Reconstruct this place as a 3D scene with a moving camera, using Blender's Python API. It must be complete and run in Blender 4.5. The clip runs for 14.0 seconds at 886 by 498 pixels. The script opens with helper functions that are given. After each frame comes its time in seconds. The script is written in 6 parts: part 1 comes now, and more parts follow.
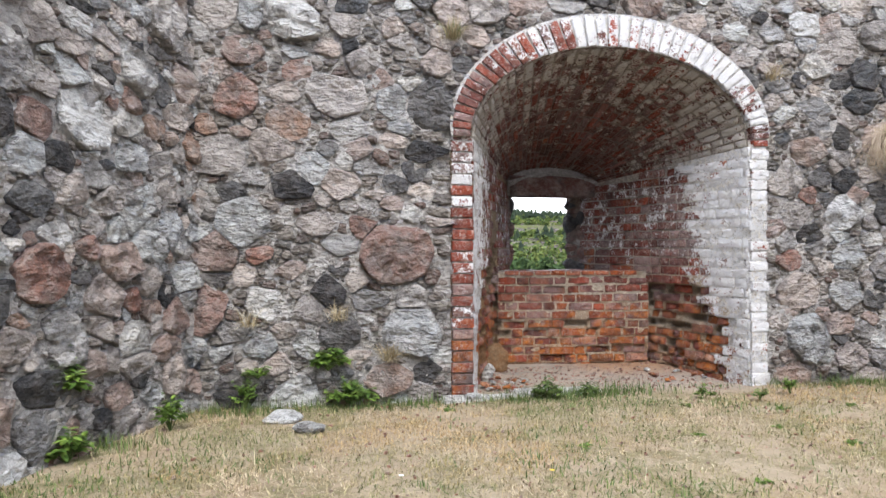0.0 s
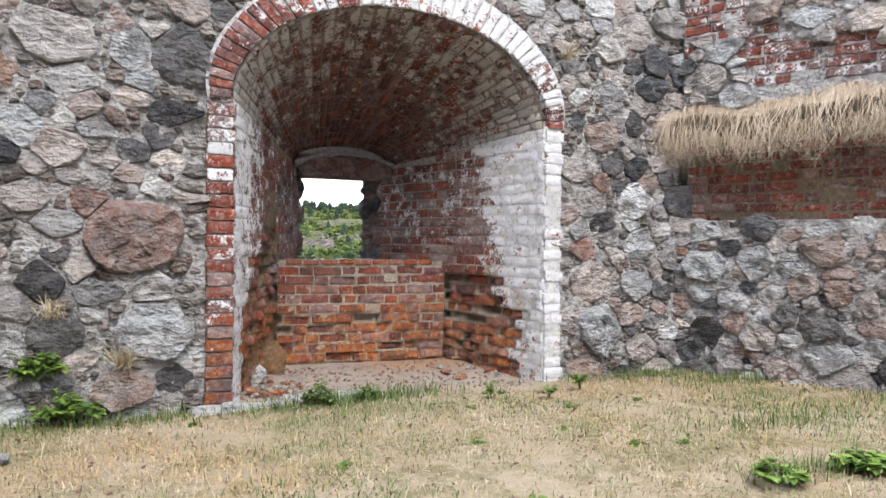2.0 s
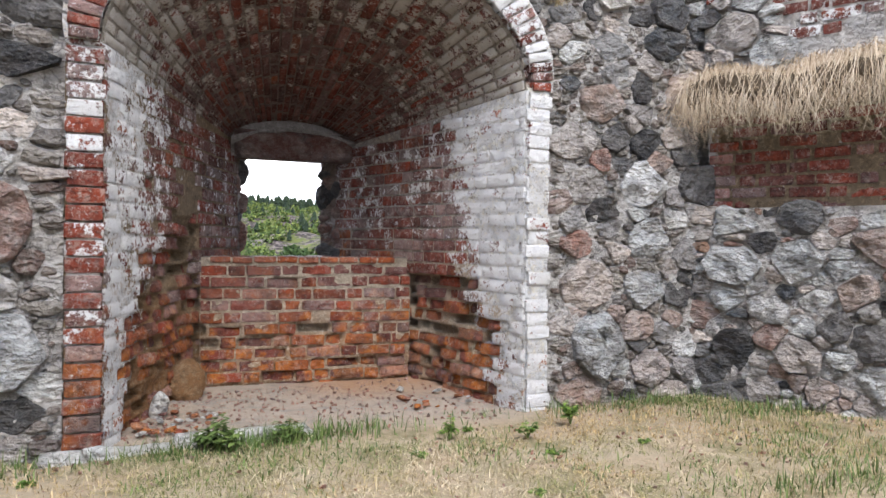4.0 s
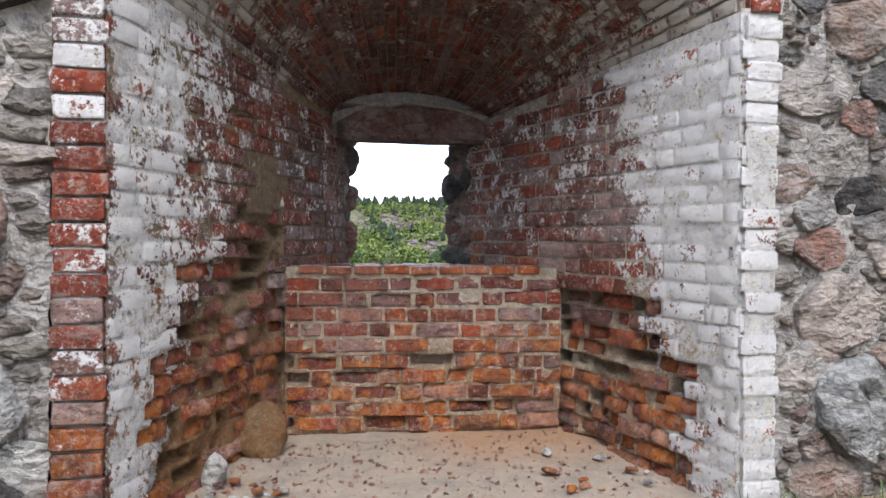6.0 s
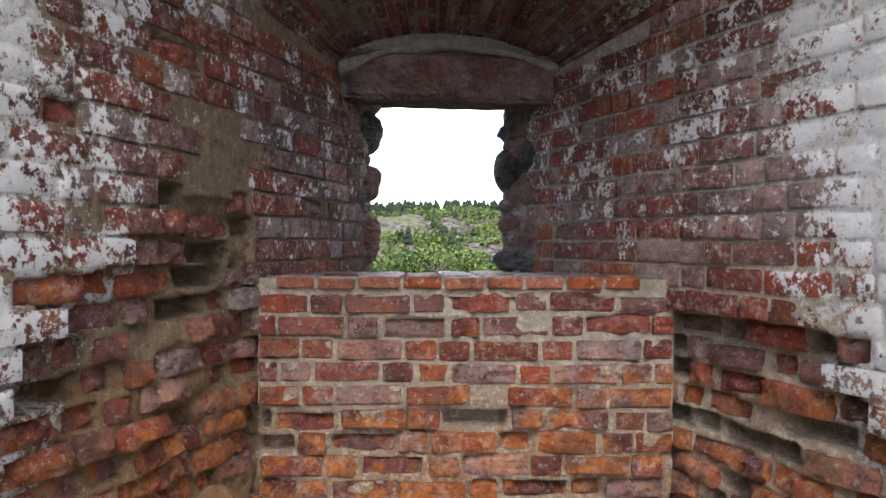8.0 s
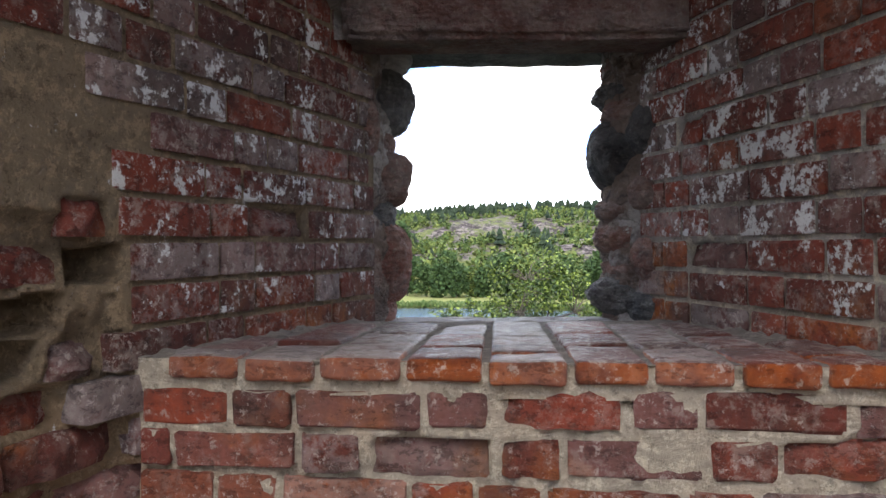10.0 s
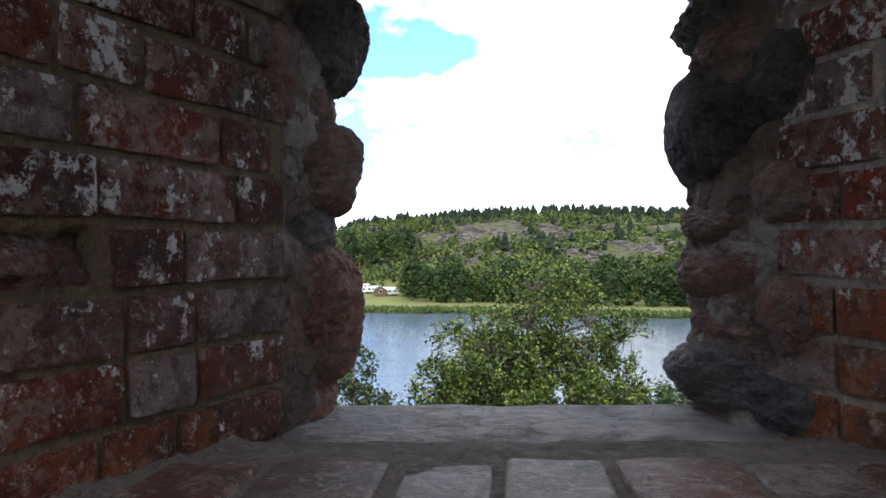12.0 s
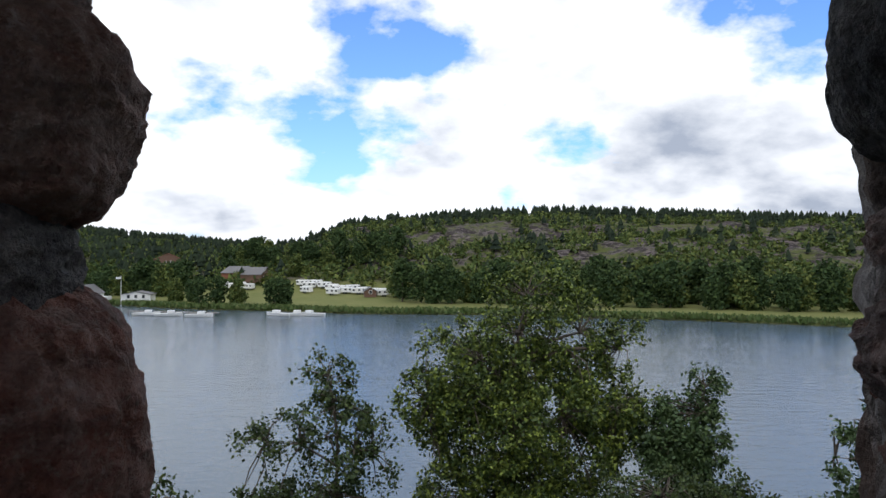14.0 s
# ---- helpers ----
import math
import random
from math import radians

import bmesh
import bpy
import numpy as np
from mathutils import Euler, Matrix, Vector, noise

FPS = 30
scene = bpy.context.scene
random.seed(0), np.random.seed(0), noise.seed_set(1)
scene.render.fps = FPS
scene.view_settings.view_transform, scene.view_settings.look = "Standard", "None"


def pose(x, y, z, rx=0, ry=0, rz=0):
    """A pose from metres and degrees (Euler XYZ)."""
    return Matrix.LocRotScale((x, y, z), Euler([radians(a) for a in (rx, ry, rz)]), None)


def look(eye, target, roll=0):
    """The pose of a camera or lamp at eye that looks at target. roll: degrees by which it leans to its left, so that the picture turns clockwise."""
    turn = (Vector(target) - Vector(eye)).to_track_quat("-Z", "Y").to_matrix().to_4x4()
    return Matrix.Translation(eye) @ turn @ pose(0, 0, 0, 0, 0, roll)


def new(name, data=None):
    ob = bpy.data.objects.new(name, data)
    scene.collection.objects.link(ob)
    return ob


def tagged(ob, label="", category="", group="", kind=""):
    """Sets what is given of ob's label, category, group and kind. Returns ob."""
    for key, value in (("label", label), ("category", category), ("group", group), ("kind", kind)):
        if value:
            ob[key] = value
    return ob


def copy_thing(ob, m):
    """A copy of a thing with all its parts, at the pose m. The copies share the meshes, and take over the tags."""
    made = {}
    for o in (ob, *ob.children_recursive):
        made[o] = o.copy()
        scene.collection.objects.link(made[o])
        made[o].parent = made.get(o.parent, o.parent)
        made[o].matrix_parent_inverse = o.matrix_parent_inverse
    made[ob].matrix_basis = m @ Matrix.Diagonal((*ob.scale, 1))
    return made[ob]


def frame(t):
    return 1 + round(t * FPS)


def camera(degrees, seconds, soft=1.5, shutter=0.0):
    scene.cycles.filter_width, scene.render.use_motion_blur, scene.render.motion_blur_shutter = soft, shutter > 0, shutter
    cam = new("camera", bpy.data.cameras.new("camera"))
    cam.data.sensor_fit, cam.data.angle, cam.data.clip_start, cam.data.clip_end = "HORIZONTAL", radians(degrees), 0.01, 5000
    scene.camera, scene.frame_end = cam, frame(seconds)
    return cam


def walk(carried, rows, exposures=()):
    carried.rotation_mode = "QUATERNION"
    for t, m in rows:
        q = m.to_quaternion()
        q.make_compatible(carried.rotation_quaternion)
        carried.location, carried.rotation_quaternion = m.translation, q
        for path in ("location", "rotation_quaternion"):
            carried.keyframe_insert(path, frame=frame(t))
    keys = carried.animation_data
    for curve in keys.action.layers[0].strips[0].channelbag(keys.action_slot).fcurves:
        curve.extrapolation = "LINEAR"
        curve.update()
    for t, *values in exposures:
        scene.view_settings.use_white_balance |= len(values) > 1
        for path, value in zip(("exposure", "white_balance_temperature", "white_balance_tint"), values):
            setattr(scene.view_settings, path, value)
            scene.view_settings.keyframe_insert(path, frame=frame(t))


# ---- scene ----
cam = camera(62.9, 14.0)
METRES, EYE, TILT, LEAN, TURN = 9.4, 1.31, 0.0, 0.0, -12.0
ROWS = [
    (0.0, 0.0, 0.0, 0.0, 0.0, -0.0, 0.0),
    (0.5, 0.0109, 0.018, -0.0009, -1.19, -0.2, 0.0),
    (1.0, 0.0242, 0.0349, -0.0043, -4.59, -0.24, -0.15),
    (1.5, 0.037, 0.0595, -0.0056, -9.03, -0.28, -0.41),
    (2.0, 0.0568, 0.0851, -0.0084, -13.54, -0.38, -0.66),
    (4.5, 0.1456, 0.263, -0.0132, -11.51, -0.62, -0.74),
    (5.0, 0.1506, 0.3062, -0.0144, -7.59, -0.68, -0.69),
    (5.5, 0.1598, 0.3499, -0.0115, -4.07, -0.68, -0.53),
    (6.0, 0.168, 0.3942, -0.0088, -0.45, -0.69, -0.39),
    (6.5, 0.1697, 0.4384, -0.0091, 0.81, -0.66, -0.43),
    (7.0, 0.1763, 0.486, -0.0094, 1.47, -0.61, -0.4),
    (7.5, 0.1782, 0.521, -0.0113, 2.84, -0.51, -0.26),
    (8.0, 0.1748, 0.5599, -0.0116, 4.41, -0.41, -0.25),
    (10.5, 0.1689, 0.7603, 0.0009, 12.27, -0.24, 0.25),
    (11.0, 0.1608, 0.7923, 0.0014, 12.18, -0.11, 0.11),
    (11.5, 0.1548, 0.8188, 0.0046, 12.02, -0.01, 0.07),
    (12.0, 0.1553, 0.8514, 0.0074, 12.09, 0.05, 0.21),
    (12.5, 0.1557, 0.8816, 0.0068, 11.99, 0.06, 0.2),
    (13.0, 0.1478, 0.9128, 0.0085, 11.85, 0.05, 0.17),
    (13.5, 0.145, 0.9351, 0.0108, 11.57, 0.06, 0.09),
    (14.0, 0.1458, 0.9527, 0.0127, 11.36, 0.1, 0.13),
]
EXPOSURES = [(0.0, 1.48), (2.0, 1.58), (5.0, 1.48), (7.5, 1.76), (8.5, 1.76), (10.5, 1.68), (11.5, 1.25), (12.5, 0.58), (13.2, 0.05), (14.0, -0.2)]
walk(cam, [(t, pose(0, 0, EYE, TILT, LEAN, TURN) @ pose(METRES * x, METRES * y, METRES * z, 90 + pitch, roll, yaw)) for t, x, y, z, yaw, pitch, roll in ROWS],
     EXPOSURES)
import itertools

# ---------- world, sun ----------
SUN_EL, SUN_AZ = radians(50), radians(187)
world = bpy.data.worlds.new("world")
scene.world = world
world.use_nodes = True
wn = world.node_tree.nodes
wl = world.node_tree.links
wn.clear()
w_out = wn.new("ShaderNodeOutputWorld")
w_bg = wn.new("ShaderNodeBackground")
w_bg.inputs["Strength"].default_value = 0.1
w_sky = wn.new("ShaderNodeTexSky")
w_sky.sky_type = "NISHITA"
w_sky.sun_disc = False
w_sky.sun_elevation = SUN_EL
w_sky.sun_rotation = SUN_AZ
w_tc = wn.new("ShaderNodeTexCoord")
w_sep = wn.new("ShaderNodeSeparateXYZ")
wl.new(w_tc.outputs["Generated"], w_sep.inputs[0])


def wmath(op, a, b=None, c=None, clamp=False):
    n = wn.new("ShaderNodeMath")
    n.operation = op
    n.use_clamp = clamp
    for i, v in enumerate((a, b, c)):
        if v is None:
            continue
        if isinstance(v, (int, float)):
            n.inputs[i].default_value = v
        else:
            wl.new(v, n.inputs[i])
    return n.outputs[0]


# clouds: the direction laid on a flat cloud deck
zc = wmath("MAXIMUM", w_sep.outputs[2], 0.0)
zd = wmath("ADD", zc, 0.42)
cu = wmath("DIVIDE", w_sep.outputs[0], zd)
cv = wmath("DIVIDE", w_sep.outputs[1], zd)
w_comb = wn.new("ShaderNodeCombineXYZ")
wl.new(cu, w_comb.inputs[0])
wl.new(cv, w_comb.inputs[1])
w_comb.inputs[2].default_value = 3.7


def wnoise(scale, detail, dz):
    add = wn.new("ShaderNodeVectorMath")
    add.operation = "ADD"
    wl.new(w_comb.outputs[0], add.inputs[0])
    add.inputs[1].default_value = (dz, dz * 0.7, dz)
    n = wn.new("ShaderNodeTexNoise")
    n.inputs["Scale"].default_value = scale
    n.inputs["Detail"].default_value = detail
    n.inputs["Roughness"].default_value = 0.55
    wl.new(add.outputs[0], n.inputs["Vector"])
    return n.outputs["Fac"]


CLOUD_SHIFT = 4.3
big = wnoise(1.9, 8, CLOUD_SHIFT)
shade = wnoise(1.9, 7, CLOUD_SHIFT + 0.10)
cover = wmath("MULTIPLY_ADD", big, 17.0, -6.5, clamp=True)
grey = wmath("MULTIPLY_ADD", shade, 6.0, -2.9, clamp=True)
w_cr = wn.new("ShaderNodeMix")
w_cr.data_type = "RGBA"
w_cr.inputs[6].default_value = (12.9, 13.3, 14.1, 1)
w_cr.inputs[7].default_value = (5.0, 5.7, 7.1, 1)
wl.new(grey, w_cr.inputs[0])
w_mix = wn.new("ShaderNodeMix")
w_mix.data_type = "RGBA"
wl.new(cover, w_mix.inputs[0])
w_blue = wn.new("ShaderNodeMix")
w_blue.data_type = "RGBA"
w_blue.blend_type = "MULTIPLY"
w_blue.inputs[0].default_value = 1.0
w_blue.inputs[7].default_value = (1.2, 1.7, 2.6, 1)
wl.new(w_sky.outputs[0], w_blue.inputs[6])
wl.new(w_blue.outputs[2], w_mix.inputs[6])
wl.new(w_cr.outputs[2], w_mix.inputs[7])
wl.new(w_mix.outputs[2], w_bg.inputs["Color"])
wl.new(w_bg.outputs[0], w_out.inputs[0])

sun_data = bpy.data.lights.new("sun", "SUN")
sun_data.energy = 1.2
sun_data.angle = radians(25)
sun_data.color = (1.0, 0.96, 0.9)
sun = new("sun", sun_data)
sun_way = Vector((math.sin(SUN_AZ) * math.cos(SUN_EL), math.cos(SUN_AZ) * math.cos(SUN_EL), math.sin(SUN_EL)))
sun.matrix_world = look(sun_way * 40, (0, 0, 0))


# ---------- materials ----------
class Mat:
    """A small wrapper for building node materials."""

    def __init__(self, name, rough=0.9, spec=0.3):
        self.m = bpy.data.materials.new(name)
        self.m.use_nodes = True
        self.n, self.l = self.m.node_tree.nodes, self.m.node_tree.links
        self.bsdf = self.n["Principled BSDF"]
        self.bsdf.inputs["Roughness"].default_value = rough
        self.bsdf.inputs["Specular IOR Level"].default_value = spec
        self.pos = self.n.new("ShaderNodeNewGeometry").outputs["Position"]

    def plug(self, sock, v):
        if isinstance(v, (int, float)):
            sock.default_value = v
        elif isinstance(v, tuple):
            sock.default_value = v if len(v) == 4 or sock.type == "VECTOR" else (*v, 1)
        else:
            self.l.new(v, sock)

    def noise(self, scale, detail=4, rough=0.6, vec=None, stretch=None, w=0.0):
        v = vec or self.pos
        if stretch or w:
            mp = self.n.new("ShaderNodeMapping")
            self.l.new(v, mp.inputs[0])
            mp.inputs["Scale"].default_value = stretch or (1, 1, 1)
            mp.inputs["Location"].default_value = (w, w * 1.3, w * 0.7)
            v = mp.outputs[0]
        n = self.n.new("ShaderNodeTexNoise")
        n.inputs["Scale"].default_value = scale
        n.inputs["Detail"].default_value = detail
        n.inputs["Roughness"].default_value = rough
        self.l.new(v, n.inputs["Vector"])
        return n.outputs["Fac"]

    def voronoi(self, scale, feature="F1", out="Distance"):
        n = self.n.new("ShaderNodeTexVoronoi")
        n.feature = feature
        n.inputs["Scale"].default_value = scale
        self.l.new(self.pos, n.inputs["Vector"])
        return n.outputs[out]

    def math(self, op, a, b=0.0, c=0.0, clamp=False):
        n = self.n.new("ShaderNodeMath")
        n.operation = op
        n.use_clamp = clamp
        for i, v in enumerate((a, b, c)):
            self.plug(n.inputs[i], v)
        return n.outputs[0]

    def step(self, v, lo, hi):
        n = self.n.new("ShaderNodeMapRange")
        n.inputs["From Min"].default_value = lo
        n.inputs["From Max"].default_value = hi
        self.l.new(v, n.inputs["Value"])
        return n.outputs["Result"]

    def mix(self, fac, a, b, blend="MIX"):
        n = self.n.new("ShaderNodeMix")
        n.data_type = "RGBA"
        n.blend_type = blend
        self.plug(n.inputs[0], fac)
        self.plug(n.inputs[6], a)
        self.plug(n.inputs[7], b)
        return n.outputs[2]

    def ramp(self, v, stops, const=False):
        n = self.n.new("ShaderNodeValToRGB")
        if const:
            n.color_ramp.interpolation = "CONSTANT"
        e = n.color_ramp.elements
        while len(e) < len(stops):
            e.new(0.5)
        for el, (p, c) in zip(e, stops):
            el.position = p
            el.color = (*c, 1)
        self.l.new(v, n.inputs[0])
        return n.outputs[0]

    def rand(self):
        return self.n.new("ShaderNodeObjectInfo").outputs["Random"]

    def island(self):
        return self.n.new("ShaderNodeNewGeometry").outputs["Random Per Island"]

    def xyz(self):
        s = self.n.new("ShaderNodeSeparateXYZ")
        self.l.new(self.pos, s.inputs[0])
        return s.outputs

    def bump(self, height, strength=0.5, dist=0.01):
        b = self.n.new("ShaderNodeBump")
        b.inputs["Strength"].default_value = strength
        b.inputs["Distance"].default_value = dist
        self.l.new(height, b.inputs["Height"])
        self.l.new(b.outputs[0], self.bsdf.inputs["Normal"])

    def color(self, c):
        self.plug(self.bsdf.inputs["Base Color"], c)
        return self.m


def linear(mt, a, bx, by, bz):
    """a + bx x + by y + bz z over the place."""
    s = mt.xyz()
    v = mt.math("MULTIPLY_ADD", s[0], bx, a)
    v = mt.math("MULTIPLY_ADD", s[1], by, v)
    return mt.math("MULTIPLY_ADD", s[2], bz, v)


def wash_mask(mt, planes, amp=2.2, each=0.0, high=None):
    """Where the limewash still holds: the least of some sloping planes, broken up by flaking."""
    base = None
    for p in planes:
        v = linear(mt, *p)
        base = v if base is None else mt.math("MINIMUM", base, v)
    base = mt.math("MAXIMUM", mt.math("MINIMUM", base, 0.72), -1.25)
    if high is not None:
        up = mt.math("MINIMUM", linear(mt, -4.9, 0.0, 0.0, 3.4), high)
        base = mt.math("MAXIMUM", base, up)
    if each:
        own = mt.math("FRACT", mt.math("MULTIPLY", mt.rand(), 37.31))
        base = mt.math("ADD", base, mt.math("MULTIPLY_ADD", own, each, -each / 2))
    flake = mt.noise(8, 7, 0.74)
    fine = mt.noise(42, 5, 0.7, w=5.0)
    f = mt.math("ADD", mt.math("MULTIPLY", mt.math("SUBTRACT", flake, 0.5), amp * 2.7), mt.math("MULTIPLY", mt.math("SUBTRACT", fine, 0.5), amp * 1.7))
    v = mt.math("ADD", base, f)
    return mt.math("MULTIPLY_ADD", v, 3.2, 0.5, clamp=True)


WHITE = ((0.82, 0.815, 0.815), (0.61, 0.59, 0.585))


def brick_material(name, planes, wash=WHITE, dark=0.0, fresh=0.25, amp=2.2, bright=1.0, salty=0.6, each=1.1, front=None, high=None):
    mt = Mat(name, 0.88, 0.25)
    r = mt.rand()
    base = mt.ramp(r, [(0.0, (0.095, 0.022, 0.015)), (0.25, (0.14, 0.030, 0.019)), (0.5, (0.20, 0.040, 0.022)),
                       (0.72, (0.26, 0.050, 0.022)), (0.85, (0.18, 0.038, 0.024)), (0.93, (0.10, 0.034, 0.030)), (1.0, (0.34, 0.09, 0.028))])
    streak = mt.math("MULTIPLY", mt.step(mt.noise(13, 5, 0.7, stretch=(1.6, 1.6, 0.35), w=41.0), 0.52, 0.66), 0.45)
    base = mt.mix(streak, base, (0.05, 0.022, 0.018))
    if bright != 1.0:
        base = mt.mix(1.0, base, (bright * 1.05, bright, bright * 0.95), "MULTIPLY")
    s = mt.xyz()
    other = mt.math("FRACT", mt.math("MULTIPLY", r, 17.3))
    base = mt.mix(mt.math("MULTIPLY", mt.step(other, 0.80, 0.86), 0.7), base, (0.17, 0.095, 0.09))
    third = mt.math("FRACT", mt.math("MULTIPLY", r, 41.7))
    lower = mt.math("MULTIPLY_ADD", s[2], -1.3, 1.15, clamp=True)
    base = mt.mix(mt.math("MULTIPLY", mt.math("MULTIPLY", mt.step(third, 0.60, 0.75), lower), 0.85), base, (0.43, 0.125, 0.028))
    big = mt.noise(2.1, 4, 0.6)
    low = mt.math("MULTIPLY_ADD", s[2], -1.0, mt.math("MULTIPLY_ADD", big, 2.6, -0.25))
    crumb = mt.math("MULTIPLY", mt.step(mt.noise(6.5, 5, 0.6, w=3.0), 0.46, 0.60), mt.math("MULTIPLY", low, 1.0, clamp=True))
    orange = mt.ramp(mt.noise(22, 5, 0.7), [(0.3, (0.32, 0.080, 0.014)), (0.6, (0.52, 0.17, 0.028)), (0.8, (0.46, 0.22, 0.075))])
    c = mt.mix(mt.math("MULTIPLY", crumb, fresh * 3, clamp=True), base, orange)
    c = mt.mix(mt.math("MULTIPLY", mt.step(mt.noise(60, 4, 0.7), 0.35, 0.75), 0.45), c, (0.085, 0.03, 0.025), "MIX")
    salt_area = mt.math("MULTIPLY_ADD", mt.noise(1.7, 4, 0.6, w=21.0), 2.4, -0.75)
    salt = mt.math("MULTIPLY", mt.math("MULTIPLY", mt.step(mt.noise(19, 7, 0.8, w=9.0), 0.50, 0.58), salt_area, clamp=True), salty)
    c = mt.mix(salt, c, (0.50, 0.44, 0.39))
    bloom = mt.math("FRACT", mt.math("MULTIPLY", r, 63.9))
    cover = mt.math("ADD", mt.math("MULTIPLY", mt.math("SUBTRACT", mt.noise(15, 6, 0.75, w=33.0), 0.5), 5.0), mt.math("MULTIPLY_ADD", bloom, 3.2, -2.35))
    cover = mt.math("MULTIPLY", mt.math("MULTIPLY_ADD", cover, 2.0, 0.5, clamp=True), min(1.0, salty * 0.75))
    c = mt.mix(cover, c, mt.mix(mt.noise(40, 4, 0.7, w=7.0), (0.25, 0.20, 0.19), (0.56, 0.51, 0.49)))
    dark_blotch = mt.math("MULTIPLY", mt.step(mt.noise(3.6, 5, 0.65, w=14.0), 0.47, 0.66), 0.6 + dark)
    c = mt.mix(dark_blotch, c, (0.055, 0.040, 0.034))
    if front:
        g = mt.n.new("ShaderNodeNewGeometry").outputs["True Normal"]
        sn = mt.n.new("ShaderNodeSeparateXYZ")
        mt.l.new(g, sn.inputs[0])
        edge = mt.math("MULTIPLY", mt.step(s[1], front, front - 0.06), mt.step(sn.outputs[2], 0.9, 0.6))
        c = mt.mix(mt.math("MULTIPLY", edge, 0.75), c, mt.mix(mt.step(mt.noise(9, 6, 0.7, w=51.0), 0.35, 0.65), (0.17, 0.035, 0.014), (0.50, 0.12, 0.014)))
        mt.bsdf.inputs["Roughness"].default_value = 0.48
        mt.bsdf.inputs["Specular IOR Level"].default_value = 0.35
    fleck = mt.math("MULTIPLY", mt.step(mt.noise(21, 8, 0.8, stretch=(1, 1, 1.7), w=71.0), 0.535, 0.56), 0.6)
    c = mt.mix(fleck, c, mt.mix(1.0, c, (0.30, 0.27, 0.27), "MULTIPLY"))
    spark = mt.math("MULTIPLY", mt.step(mt.noise(27, 8, 0.85, w=83.0), 0.565, 0.585), 0.6 * min(1.0, salty + 0.3))
    c = mt.mix(spark, c, (0.56, 0.48, 0.43))
    if planes:
        wm = wash_mask(mt, planes, amp, each, high)
        wc = mt.mix(mt.noise(5, 5, 0.7, w=2.0), wash[1], wash[0])
        wc = mt.mix(mt.math("MULTIPLY", mt.step(mt.noise(70, 3, 0.7), 0.5, 0.8), 0.35), wc, (0.30, 0.27, 0.26))
        c = mt.mix(wm, c, wc)
    h = mt.math("ADD", mt.noise(45, 8, 0.8), mt.math("MULTIPLY", mt.noise(11, 4, 0.6), 1.2))
    h = mt.math("ADD", h, mt.math("MULTIPLY", fleck, -0.25))
    mt.bump(h, 1.0, 0.026)
    return mt.color(c)


def mortar_material(name, planes=None, tone=(0.42, 0.35, 0.265), stain=0.5, wash=WHITE, rough=False, upper=None):
    mt = Mat(name, 0.95, 0.15)
    c = mt.mix(mt.noise(7, 6, 0.7), tuple(v * 0.62 for v in tone), tuple(min(1, v * 1.35) for v in tone))
    s = mt.xyz()
    low = mt.math("MULTIPLY_ADD", s[2], -0.8, mt.math("MULTIPLY_ADD", mt.noise(1.8, 4, 0.6), 2.6, -0.45))
    c = mt.mix(mt.math("MULTIPLY", mt.math("MULTIPLY", low, 1.0, clamp=True), stain), c, (0.33, 0.145, 0.05))
    if upper:
        c = mt.mix(mt.math("MULTIPLY", mt.step(s[2], 0.95, 1.35), 0.85), c, mt.mix(mt.noise(8, 6, 0.7), tuple(v * 0.6 for v in upper), tuple(v * 1.3 for v in upper)))
    c = mt.mix(mt.math("MULTIPLY", mt.step(mt.noise(28, 5, 0.75), 0.5, 0.72), 0.5), c, (0.12, 0.10, 0.085))
    if planes:
        wc = mt.mix(mt.noise(5, 5, 0.7, w=2.0), wash[1], wash[0])
        c = mt.mix(wash_mask(mt, planes), c, wc)
    h = mt.math("ADD", mt.noise(34, 7, 0.75), mt.math("MULTIPLY", mt.noise(9, 4, 0.6), 1.5))
    if rough:
        c = mt.mix(mt.math("MULTIPLY", mt.step(mt.noise(3.2, 6, 0.7, w=4.0), 0.48, 0.60), 0.65), c, (0.68, 0.65, 0.62))
        c = mt.mix(mt.math("MULTIPLY", mt.step(mt.noise(4.4, 6, 0.72, w=8.0), 0.52, 0.66), 0.6), c, (0.13, 0.105, 0.095))
        c = mt.mix(mt.math("MULTIPLY", cracks(mt, 17, 0.03), 0.6), c, (0.05, 0.043, 0.04))
        h = mt.math("ADD", h, mt.math("MULTIPLY", mt.noise(14, 6, 0.75, w=3.0), 2.5))
        mt.bump(mt.math("ADD", h, mt.math("MULTIPLY", chips(mt, 19), 1.2)), 1.0, 0.075)
    else:
        c = mt.mix(mt.math("MULTIPLY", mt.step(mt.noise(12, 6, 0.75, w=23.0), 0.5, 0.62), 0.32), c, tuple(v * 0.32 for v in tone))
        c = mt.mix(mt.math("MULTIPLY", mt.step(mt.noise(24, 7, 0.85, w=37.0), 0.52, 0.56), 0.5), c, tuple(min(0.8, v * 1.7) for v in tone))
        c = mt.mix(mt.math("MULTIPLY", mt.step(mt.noise(30, 7, 0.85, w=57.0), 0.56, 0.59), 0.55), c, tuple(v * 0.25 for v in tone))
        h = mt.math("ADD", h, mt.math("MULTIPLY", mt.noise(75, 5, 0.8), 1.2))
        mt.bump(h, 1.0, 0.035)
    return mt.color(c)


